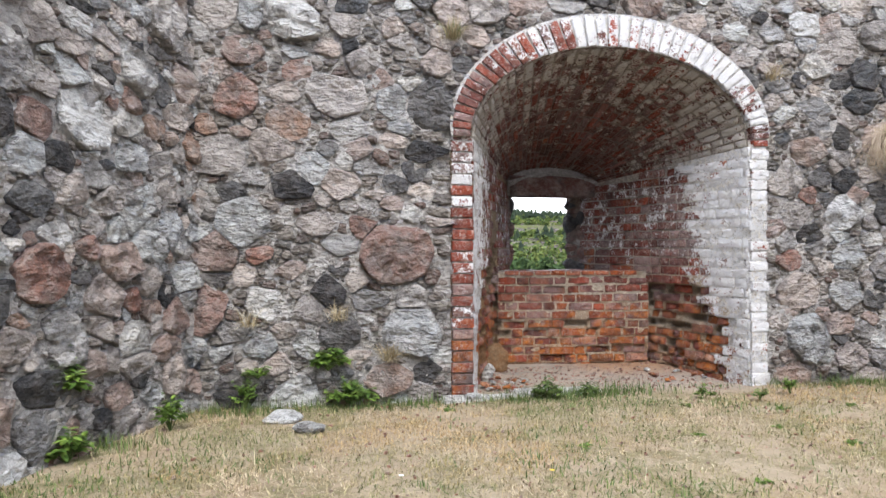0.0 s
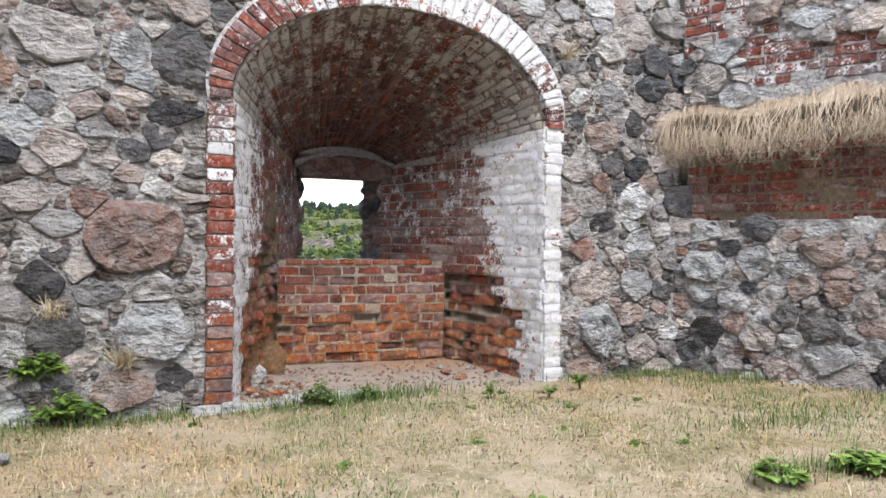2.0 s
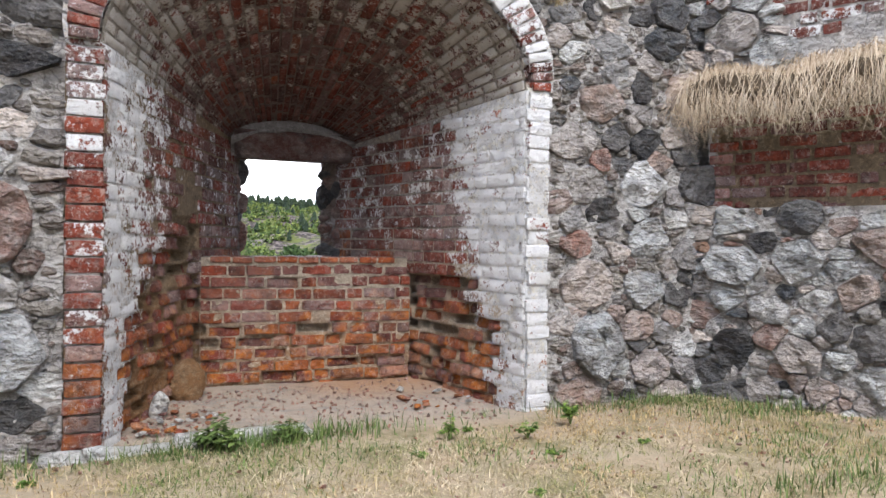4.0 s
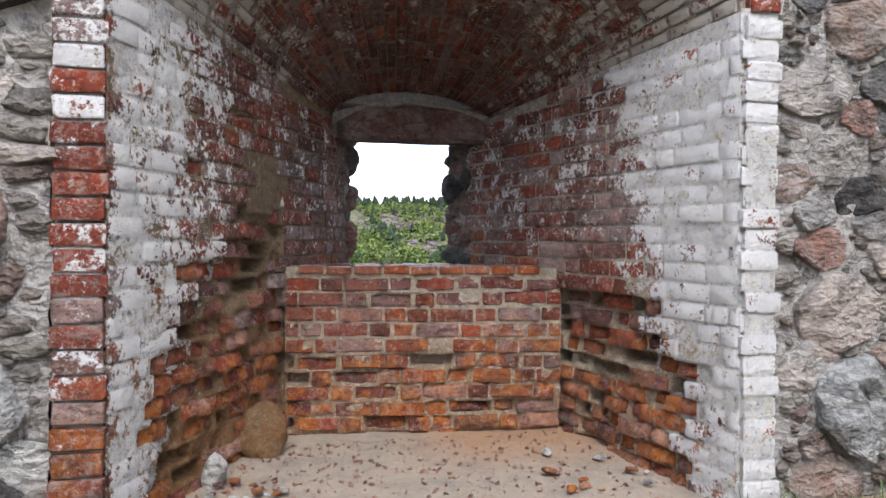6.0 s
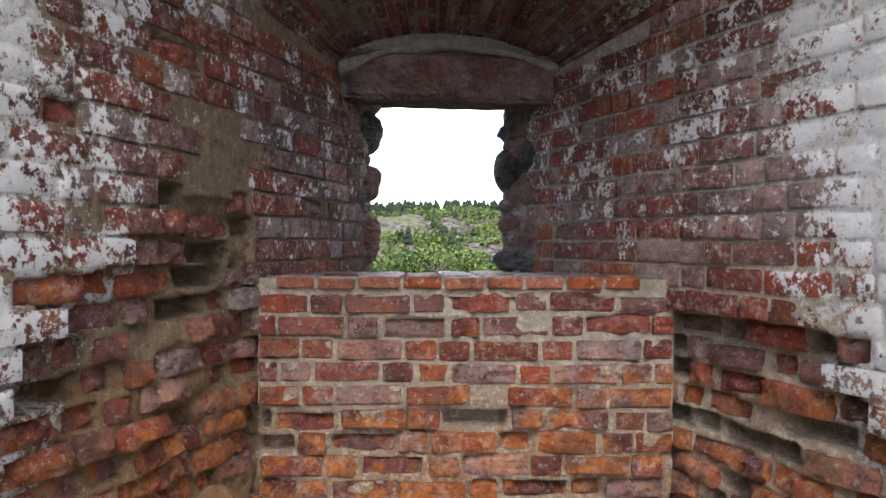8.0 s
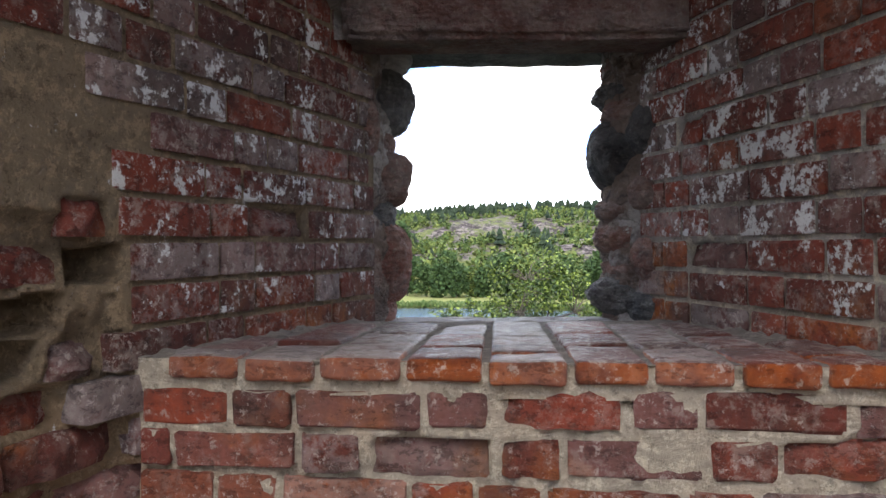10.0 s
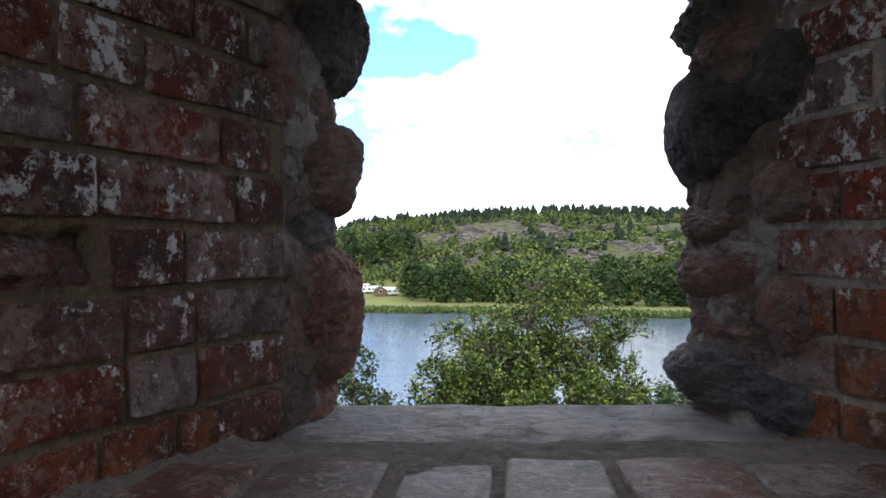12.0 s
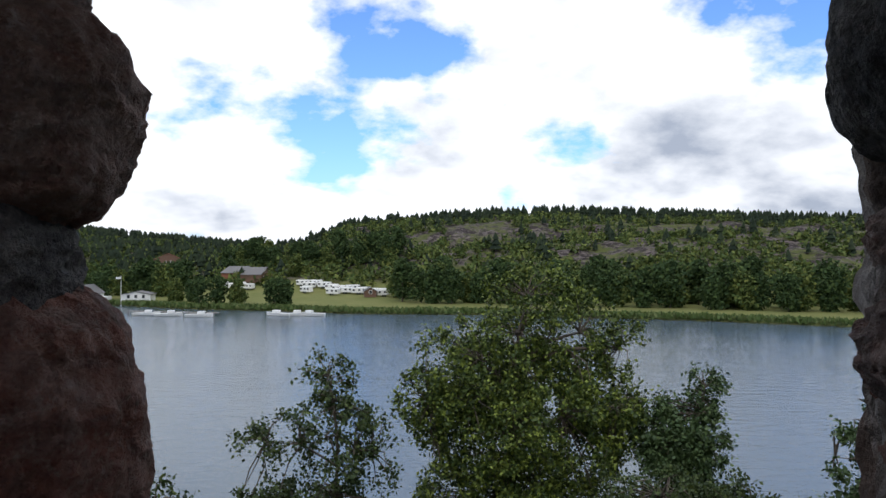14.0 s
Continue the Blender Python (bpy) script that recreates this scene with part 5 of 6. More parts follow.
def leaf_cloud(centres, radii, per, size, seed, droop=0.3):
    """Many small folded leaves about the twig ends."""
    g = np.random.RandomState(seed)
    c = np.repeat(np.array(centres), per, axis=0)
    rad = np.repeat(np.array(radii), per)
    n = len(c)
    o = g.normal(size=(n, 3))
    o *= (rad * g.uniform(0.15, 1.0, n) / np.linalg.norm(o, axis=1))[:, None]
    p = c + o
    a = g.normal(size=(n, 3))
    a[:, 2] -= droop
    a /= np.linalg.norm(a, axis=1)[:, None]
    b = np.cross(a, g.normal(size=(n, 3)))
    b /= np.linalg.norm(b, axis=1)[:, None]
    s = (size * g.uniform(0.6, 1.3, n))[:, None]
    quad = np.stack([p, p + a * s * 0.5 + b * s * 0.32, p + a * s, p + a * s * 0.5 - b * s * 0.32], axis=1).reshape(-1, 3)
    return quad, [(4 * i, 4 * i + 1, 4 * i + 2, 4 * i + 3) for i in range(n)]


def tree(name, base, blobs, ends, per, size, mat, seed, label, lean=0.0, twig=0.32, trunk_r=0.14):
    """blobs: x, y, z, rx, rz: rounded parts of the crown. The limbs reach to ends in them."""
    r = rn(seed)
    root = tagged(new(name), label, "tree")
    root.matrix_world = pose(*base)
    bx = Vector(base)
    vol = [b[3] * b[3] * b[4] for b in blobs]
    tips = []
    for _ in range(ends):
        b = r.choices(blobs, vol)[0]
        v = Vector((r.gauss(0, 1), r.gauss(0, 1), r.gauss(0, 1))).normalized() * (r.random() ** 0.33)
        tips.append(Vector((b[0] + v.x * b[3], b[1] + v.y * b[3] * 0.8, b[2] + v.z * b[4])))
    top = max(b[2] + b[4] * 0.3 for b in blobs)
    cx = blobs[0][0]
    spine = [bx + Vector(((cx - bx.x) * t ** 1.3 + 0.12 * math.sin(t * 7 + seed), 0.1 * math.sin(t * 5), (top - bx.z) * t)) for t in [i / 9 for i in range(10)]]
    verts, faces = [], []
    tube(verts, faces, spine, [trunk_r * (1 - 0.85 * i / 9) for i in range(10)], 8)
    hubs = []
    for b in blobs:
        k = max(2, min(8, int(2 + (b[2] - bx.z) / (top - bx.z) * 6)))
        s0 = spine[k]
        e = Vector((b[0], b[1], b[2]))
        mid = (s0 + e) / 2 + Vector((0, 0, 0.2))
        tube(verts, faces, [s0, mid, e], [trunk_r * 0.45, trunk_r * 0.3, trunk_r * 0.14], 6)
        hubs += [mid, e, s0]
    hubs += spine[4:]
    for t in tips:
        h = min(hubs, key=lambda q: (q - t).length)
        m = (h + t) / 2 + Vector((r.uniform(-0.15, 0.15), r.uniform(-0.15, 0.15), r.uniform(0, 0.2)))
        tube(verts, faces, [h, m, t], [0.022, 0.014, 0.006], 3)
    inv = root.matrix_world.inverted()
    wood = from_lists("trunk", [inv @ v for v in verts], faces, M_BARK, root, smooth=True)
    q, f = leaf_cloud([tuple(t - bx) for t in tips], [twig * r.uniform(0.6, 1.3) for _ in tips], per, size, seed)
    from_lists("crown", q, f, mat, root)
    return root


tree("tree", (4.5, 25, -7.0), [(5.35, 25, 0.0, 1.05, 1.25), (6.5, 25, -0.45, 1.0, 1.2), (4.3, 25, -1.2, 1.6, 1.3), (7.4, 25, -0.8, 0.7, 0.8), (5.3, 25.3, -2.5, 2.7, 1.9), (3.1, 24.8, -2.0, 0.85, 0.9), (7.3, 25, -2.3, 1.1, 1.2), (5.0, 25, -4.8, 2.6, 1.6)],
     900, 96, 0.095, M_LEAF, 5, "broad leafy tree with a leaning trunk below the wall", trunk_r=0.16, twig=0.34)
tree("tree", (1.2, 23, -6.5), [(1.1, 23, -1.25, 0.62, 0.6), (1.0, 23, -2.3, 1.15, 0.8), (-0.2, 23, -2.4, 0.75, 0.55), (1.9, 23, -2.6, 0.7, 0.8), (0.6, 23, -4.0, 1.6, 1.1)],
     230, 60, 0.09, M_LEAF_DARK, 9, "small airy tree with dark glossy leaves and bare twigs", trunk_r=0.07, twig=0.26)
tree("tree", (8.8, 24, -6.5), [(8.95, 24, -1.7, 0.5, 0.6), (8.5, 24, -2.8, 1.0, 1.0), (8.6, 24, -4.6, 1.4, 1.0)],
     430, 74, 0.095, M_LEAF_BLUE, 12, "young rowan with blue-green leaves", trunk_r=0.05, twig=0.28)
tree("shrub", (10.2, 20, -5.0), [(10.1, 20, -1.2, 0.22, 0.6), (10.5, 20, -2.0, 0.5, 0.8), (9.6, 20, -1.9, 0.25, 0.5), (11.1, 20, -1.5, 0.5, 0.9), (10.3, 20, -3.2, 1.3, 0.7)],
     330, 64, 0.085, M_LEAF_BLUE, 15, "upright willow shrub with narrow dark leaves", trunk_r=0.04, twig=0.22)
tree("shrub", (-1.2, 20, -4.5), [(-1.3, 20, -2.75, 0.9, 0.55), (-2.2, 20, -3.4, 1.0, 0.7)], 70, 60, 0.08, M_LEAF_DARK, 16, "low leafy shrub under the wall", trunk_r=0.04, twig=0.25)
tree("shrub", (7.3, 21, -5.0), [(7.2, 21, -3.0, 1.2, 0.6), (8.7, 21, -3.2, 1.1, 0.6)], 90, 60, 0.08, M_LEAF_DARK, 17, "dense dark shrub below the rowan", trunk_r=0.04, twig=0.28)


def far_crown(seed, w, h, n, mat, size):
    r = rn(seed)
    lobes = [(r.uniform(-0.55, 0.55) * w, r.uniform(-0.4, 0.4) * w, h * r.uniform(0.15, 0.82), w * r.uniform(0.35, 0.62)) for _ in range(12)] + [(0, 0, h * 0.6, w * 0.75), (0, 0, h * 0.86, w * 0.4)]
    cs, rs = [], []
    for _ in range(n):
        l = r.choice(lobes)
        v = Vector((r.gauss(0, 1), r.gauss(0, 1), r.gauss(0, 1))).normalized()
        cs.append((l[0] + v.x * l[3], l[1] + v.y * l[3], l[2] + v.z * l[3] * 0.8))
        rs.append(0.35)
    q, f = leaf_cloud(cs, rs, 3, size, seed)
    me = bpy.data.meshes.new("crown")
    me.from_pydata([tuple(v) for v in q], [], f)
    me.materials.append(mat)
    return me


far_kinds = [far_crown(300 + i, 3.6 + 0.5 * (i % 3), 11.5 + i % 4, 620, (M_FAR_A, M_FAR_B, M_FAR_A)[i % 3], 1.15) for i in range(6)]
tv, tf = [], []
tube(tv, tf, [Vector((0, 0, -1)), Vector((0.1, 0, 4)), Vector((0, 0.1, 9))], [0.28, 0.22, 0.08], 6)
trunk_me = bpy.data.meshes.new("trunk")
trunk_me.from_pydata([tuple(v) for v in tv], [], tf)
trunk_me.materials.append(M_BARK)
protos = []
for i, me in enumerate(far_kinds):
    root = tagged(new("shore_tree"), "broadleaf tree on the far shore", "tree", "trees on the far shore")
    new("crown", me).parent = root
    new("trunk", trunk_me).parent = root
    protos.append(root)
r = rn(77)
spots = []
x = -330.0
while x < 330:
    open_ground = -80 < x < -8
    s0 = 78 if open_ground else 24
    spots.append((x + r.uniform(-2, 2), shore_y(x) + s0 + r.uniform(-2, 5)))
    if r.random() < 0.85:
        spots.append((x + r.uniform(-3, 3), shore_y(x) + s0 + r.uniform(9, 20)))
    x += r.uniform(3.2, 5.2) if -150 < x < 190 else 11
spots += [(-39, 199), (-36, 200), (-51, 208), (-56, 206), (-60, 204), (-104, 222), (-98, 226), (-66, 216), (-72, 219), (-112, 214), (-108, 224), (-45, 262), (-70, 268), (-85, 262)]
for i, (x, y) in enumerate(spots):
    m = pose(x, y, height(x, y) - 0.4, 0, 0, r.uniform(0, 360)) @ Matrix.Scale(r.uniform(0.7, 0.98) * (0.8 if y < shore_y(x) + 70 and -80 < x < -8 else 1), 4)
    src = protos[i % 6]
    if i < 6:
        src.matrix_world = m
    else:
        ob = copy_thing(src, Matrix.Identity(4))
        ob.matrix_basis = m

# woods on the hill: pines along the crest, scrub on the rock
hv, hf, sv2 = [], [], []
for i in range(11000):
    x = r.uniform(-420, 420)
    y = r.uniform(shore_y(x) + 48, CREST + 40)
    t = (y - shore_y(x) - 48) / (CREST + 40 - shore_y(x) - 48)
    if y < 330 and abs((x - 3.2) / (y - 8.5) + 0.367) < 0.02:
        continue
    z = height(x, y)
    dens = noise.noise(Vector((x * 0.022, y * 0.03, 5))) + 0.5 * noise.noise(Vector((x * 0.08, y * 0.08, 1)))
    left = x < -60 - 0.25 * (y - 200)
    if not left and t < 0.72 and t > 0.12 and dens < -0.08:
        continue
    crest = t > 0.78 or r.random() < 0.12 or (left and r.random() < 0.5)
    if crest:
        hgt = r.uniform(4.0, 7.5)
        k = len(hv)
        n = 7
        for lv, (zz, rr) in enumerate(((0.12, 0.30), (0.40, 0.17), (0.36, 0.27), (0.68, 0.10), (0.62, 0.19), (1.0, 0.0))):
            for q in range(n):
                a = 2 * math.pi * q / n + lv
                j = r.uniform(0.6, 1.3)
                hv.append((x + math.cos(a) * rr * hgt * j, y + math.sin(a) * rr * hgt * j, z + hgt * zz))
        for lv in (0, 2, 4):
            for q in range(n):
                w = (q + 1) % n
                hf.append((k + lv * n + q, k + lv * n + w, k + (lv + 1) * n + w, k + (lv + 1) * n + q))
    else:
        hgt = r.uniform(1.8, 4.2) * (1.5 if t < 0.15 or left else 1)
        sv2.append((x, y, z + hgt * 0.4, hgt))
ob = from_lists("pine_wood", hv, hf, M_PINE)
tagged(ob, "dark pines along the hill crest", "woods", kind="stuff")
q, f = [], []
g = np.random.RandomState(4)
cs, rs = [], []
for x, y, z, hgt in sv2:
    for _ in range(12):
        v = g.normal(size=3)
        v /= np.linalg.norm(v)
        cs.append((x + v[0] * hgt * 0.55, y + v[1] * hgt * 0.5, z + v[2] * hgt * 0.45))
        rs.append(0.5)
q, f = leaf_cloud(cs, rs, 3, 1.5, 3)
tagged(from_lists("scrub_wood", q, f, M_FAR_B), "green scrub between bare rocks on the hill", "woods", kind="stuff")

# reeds along the far shore
cs = []
for _ in range(9000):
    x = r.uniform(-160, 170)
    cs.append((x, shore_y(x) + r.uniform(-1.0, 5.0), WATER + 0.3))
q, f = leaf_cloud(cs, [0.4] * len(cs), 2, 1.1, 8, droop=-3.0)
M_REED = leaf_material("reed", (0.05, 0.09, 0.02), (0.10, 0.15, 0.04), (0.17, 0.20, 0.07))
tagged(from_lists("reed_bed", q, f, M_REED), "green reeds along the far shore", "reeds", kind="stuff")


def plain(name, col, rough=0.6, metal=0.0):
    mt = Mat(name, rough, 0.4)
    mt.bsdf.inputs["Metallic"].default_value = metal
    return mt.color(mt.mix(mt.math("MULTIPLY", mt.noise(3, 4, 0.6), 0.35), col, tuple(v * 0.6 for v in col)))


M_WHITE = plain("white_paint", (0.78, 0.78, 0.76))
M_GLASS = plain("dark_pane", (0.03, 0.035, 0.04), 0.1)
M_ROOF = plain("grey_roof", (0.16, 0.155, 0.155))
M_TILE = plain("red_tile", (0.26, 0.10, 0.06))
M_BROWN = plain("brown_timber", (0.16, 0.09, 0.06))
M_PLANK = plain("weathered_plank", (0.22, 0.20, 0.18))
M_BLUE = plain("blue_cover", (0.06, 0.12, 0.30))


def boxm(name, lo, hi, mat, parent, bevel=0.02):
    bm = bmesh.new()
    bmesh.ops.create_cube(bm, size=1)
    for v in bm.verts:
        v.co = Vector([lo[i] + (v.co[i] + 0.5) * (hi[i] - lo[i]) for i in range(3)])
    if bevel:
        bmesh.ops.bevel(bm, geom=bm.edges[:], offset=bevel, segments=1, affect="EDGES")
    return link_mesh(name, bm, mat, parent)


def house(at, w, d, h, rise, wall, roof, label, rot=0.0, gable_windows=3):
    root = tagged(new("house"), label, "house")
    root.matrix_world = pose(*at, 0, 0, rot)
    bm = bmesh.new()
    prof = [(-w / 2, 0), (w / 2, 0), (w / 2, h), (0, h + rise), (-w / 2, h)]
    a = [bm.verts.new((x, -d / 2, z)) for x, z in prof]
    b = [bm.verts.new((x, d / 2, z)) for x, z in prof]
    bm.faces.new(a)
    bm.faces.new(b[::-1])
    for i in range(5):
        j = (i + 1) % 5
        bm.faces.new((a[j], a[i], b[i], b[j]))
    link_mesh("wall", bm, wall, root)
    for sgn in (-1, 1):
        bm = bmesh.new()
        e = Vector((sgn * (w / 2 + 0.35), 0, h - 0.35 * rise / (w / 2) + 0.03))
        t = Vector((0, 0, h + rise + 0.03))
        pts = [Vector((e.x, -d / 2 - 0.3, e.z)), Vector((0, -d / 2 - 0.3, t.z)), Vector((0, d / 2 + 0.3, t.z)), Vector((e.x, d / 2 + 0.3, e.z))]
        lo = [bm.verts.new(p) for p in pts]
        hi = [bm.verts.new(p + Vector((0, 0, 0.16))) for p in pts]
        bm.faces.new(lo)
        bm.faces.new(hi[::-1])
        for i in range(4):
            bm.faces.new((lo[i], lo[(i + 1) % 4], hi[(i + 1) % 4], hi[i]))
        link_mesh("roof", bm, roof, root)
    for lev in range(2 if h + rise > 4 else 1):
        z = 0.9 + 2.3 * lev
        for i in range(gable_windows):
            x = (i - (gable_windows - 1) / 2) * w * (0.26 if lev == 0 else 0.17)
            fr = boxm("window", (x - 0.48, -d / 2 - 0.06, z), (x + 0.48, -d / 2 + 0.04, z + 1.15), M_WHITE, root)
            boxm("pane", (x - 0.38, -d / 2 - 0.08, z + 0.1), (x + 0.38, -d / 2 - 0.05, z + 1.05), M_GLASS, fr)
    return root


def on_ground(px, elev, y0=190):
    """A place on the far ground by bearing and slope of sight from the opening."""
    b = (px - 770) / 1282
    y = y0
    while y < 420:
        x = 3.2 + b * (y - 8.5)
        if height(x, y) > 1.43 + elev * (y - 8.5):
            return x, y, height(x, y)
        y += 1.0
    return x, y, height(x, y)


house((-97.4, 219, height(-97.4, 219) - 0.2), 6.2, 8, 3.4, 2.3, M_WHITE, M_ROOF, "white gabled boathouse by the shore")
boxm("annex", (3.2, -2, 0), (6.2, 2, 2.4), M_WHITE, scene.objects["house"])
x, y, z = on_ground(300, -0.027)
house((x, y, z - 0.5), 14, 9, 4.2, 3.2, M_BROWN, M_TILE, "brown timber house with white trim among trees", 20, 4)
x, y, z = on_ground(425, -0.041)
house((x, y, z), 13, 7, 2.8, 2.0, M_TILE, M_ROOF, "low red farm building at the meadow's edge", 80, 3)
x, y, z = on_ground(455, -0.043)
house((x, y, z), 12, 7, 2.6, 2.2, M_BROWN, M_ROOF, "low dark farm building at the meadow's edge", 85, 3)
x, y, z = on_ground(655, -0.064)
house((x, y, z), 3.4, 4, 1.8, 1.0, M_BROWN, M_ROOF, "small dark shed on the meadow", 10, 1)
x, y, z = on_ground(248, -0.069)
house((x, y, z), 8, 5, 2.0, 0.8, M_WHITE, M_ROOF, "low white summer cabin behind the jetty", 5, 3)

pole = tagged(new("flagpole"), "white flagpole with a limp pennant", "flagpole")
pole.matrix_world = pose(-85, 213, height(-85, 213))
tv, tf = [], []
tube(tv, tf, [Vector((0, 0, 0)), Vector((0, 0, 4.5)), Vector((0, 0, 8.6))], [0.11, 0.09, 0.05], 8)
from_lists("pole", tv, tf, M_WHITE, pole)
boxm("pennant", (-1.5, -0.02, 7.6), (-0.05, 0.02, 8.1), M_WHITE, pole, 0)

jetty = tagged(new("jetty"), "long weathered timber jetty on posts", "jetty")
for i in range(24):
    boxm("plank", (-72 + i, 185.5 - i * 0.25, -13.35), (-71.06 + i, 187.3 - i * 0.25, -13.22), M_PLANK, jetty, 0)
for i in range(8):
    boxm("post", (-71.5 + i * 3.2, 185.4 - i * 0.8, -15), (-71.25 + i * 3.2, 185.65 - i * 0.8, -13.0), M_PLANK, jetty, 0)


def boat(at, ln, rot, label):
    root = tagged(new("motorboat"), label, "boat", "boats at the far shore")
    root.matrix_world = pose(*at, 0, 0, rot)
    bm = bmesh.new()
    secs = [(-0.5, 0.36, 0.55), (-0.2, 0.4, 0.6), (0.15, 0.36, 0.66), (0.38, 0.2, 0.75), (0.5, 0.02, 0.85)]
    rings = []
    for s, hw, dk in secs:
        w = hw * 2.2
        rings.append([bm.verts.new(v) for v in ((s * ln, -w, dk), (s * ln, -w * 0.7, 0), (s * ln, 0, -0.15), (s * ln, w * 0.7, 0), (s * ln, w, dk))])
    for a, b in zip(rings, rings[1:]):
        for i in range(4):
            bm.faces.new((a[i], a[i + 1], b[i + 1], b[i]))
        bm.faces.new((a[4], a[0], b[0], b[4]))
    bm.faces.new(rings[0])
    link_mesh("hull", bm, M_WHITE, root)
    boxm("cabin", (-0.05 * ln, -0.6, 0.6), (0.22 * ln, 0.6, 1.25), M_WHITE, root, 0.1)
    boxm("windscreen", (0.22 * ln, -0.55, 0.75), (0.235 * ln, 0.55, 1.15), M_GLASS, root, 0)
    return root


b0 = boat((-52, 178.6, WATER + 0.05), 6.5, 5, "small white motorboat moored at the shore")
for x, y, rot in ((-60, 181.0, 20), (-34, 181, 160), (-30, 180.5, 10), (-26, 180.2, 170), (-66, 183, 5)):
    copy_thing(b0, pose(x, y, WATER + 0.05, 0, 0, rot))

van = tagged(new("caravan"), "white touring caravan on the camping meadow", "caravan", "caravans on the camping meadow")
boxm("body", (-2.1, -0.95, 0.4), (2.1, 0.95, 2.1), M_WHITE, van, 0.18)
for x in (-1.5, 0.2, 1.6):
    boxm("window", (x - 0.35, -0.98, 1.15), (x + 0.35, -0.94, 1.65), M_GLASS, van, 0)
for x in (-0.4, 0.4):
    boxm("wheel", (x - 0.3, -0.98, 0.0), (x + 0.3, -0.75, 0.6), M_GLASS, van, 0.12)
boxm("drawbar", (2.1, -0.06, 0.5), (3.0, 0.06, 0.6), M_ROOF, van, 0)
van_spots = [(537, -0.049), (548, -0.053), (560, -0.05), (575, -0.053), (588, -0.056), (600, -0.058), (612, -0.060), (625, -0.057), (634, -0.061), (645, -0.060), (660, -0.062), (672, -0.0615), (395, -0.05), (412, -0.053), (425, -0.052), (440, -0.054), (543, -0.059), (590, -0.062), (678, -0.064)]
for i, (px, e) in enumerate(van_spots):
    x, y, z = on_ground(px, e, shore_y(-40) + 8)
    m = pose(x, y, z, 0, 0, r.uniform(-40, 40))
    if i == 0:
        van.matrix_world = m
    else:
        copy_thing(van, m)

# ---------- grass, weeds, debris ----------
def blade_field(name, spots, lo, hi, mat, seed, lean=0.6, width=0.004, kind="stuff", parent=None, label="", category="grass"):
    """Bent grass blades: each two triangles long."""
    g = np.random.RandomState(seed)
    p = np.array(spots, dtype=float)
    n = len(p)
    az = g.uniform(0, 2 * math.pi, n)
    ln = g.uniform(lo, hi, n)
    side = np.stack([np.cos(az), np.sin(az), np.zeros(n)], axis=1)
    fwd = np.stack([-np.sin(az), np.cos(az), np.zeros(n)], axis=1)
    out = g.uniform(0.1, 1, n) * lean
    mid = p + fwd * (ln * out * 0.45)[:, None] + np.array([0, 0, 1.0]) * (ln * np.maximum(0.12, 0.62 - 0.26 * out))[:, None]
    tip = p + fwd * (ln * out)[:, None] + np.array([0, 0, 1.0]) * (ln * np.maximum(0.06, 1 - 0.5 * out))[:, None]
    w = (width * g.uniform(0.7, 1.4, n))[:, None]
    v = np.stack([p - side * w, p + side * w, mid + side * w * 0.7, mid - side * w * 0.7, tip], axis=1).reshape(-1, 3)
    f = []
    for i in range(n):
        k = 5 * i
        f += [(k, k + 1, k + 2, k + 3), (k + 3, k + 2, k + 4)]
    ob = from_lists(name, v, f, mat, parent)
    return tagged(ob, label, category, kind=kind)


M_STRAW = leaf_material("dry_grass", (0.26, 0.20, 0.11), (0.48, 0.39, 0.24), (0.66, 0.57, 0.40), 0.8)
mt = Mat("turf_blade", 0.85, 0.15)
pale = mt.ramp(mt.island(), [(0.0, (0.15, 0.115, 0.065)), (0.5, (0.40, 0.31, 0.19)), (1.0, (0.68, 0.58, 0.42))])
dull = mt.ramp(mt.island(), [(0.0, (0.05, 0.065, 0.02)), (0.5, (0.17, 0.18, 0.07)), (1.0, (0.36, 0.31, 0.16))])
warm = mt.ramp(mt.island(), [(0.0, (0.16, 0.10, 0.045)), (0.5, (0.40, 0.26, 0.12)), (1.0, (0.58, 0.42, 0.22))])
c = mt.mix(mt.step(mt.noise(1.3, 6, 0.75), 0.42, 0.52), pale, dull)
c = mt.mix(mt.math("MULTIPLY", mt.step(mt.noise(0.8, 5, 0.7, w=12.0), 0.48, 0.6), 0.8), c, warm)
M_TURF = mt.color(c)
M_GREEN = leaf_material("green_blade", (0.05, 0.085, 0.02), (0.09, 0.14, 0.035), (0.17, 0.22, 0.06), 0.6)
M_WEED = leaf_material("weed_leaf", (0.045, 0.09, 0.015), (0.11, 0.19, 0.03), (0.26, 0.36, 0.07), 0.55)

r = rn(404)


def in_court(x, y):
    if y > 6.28 + (0.0 if not 1.6 < x < 4.5 else 0.25):
        return False
    if x < -0.75 - (6.4 - y) * 0.468 + 0.05:
        return False
    return x < 6.08 + (6.35 - y) * 0.49 - 0.04


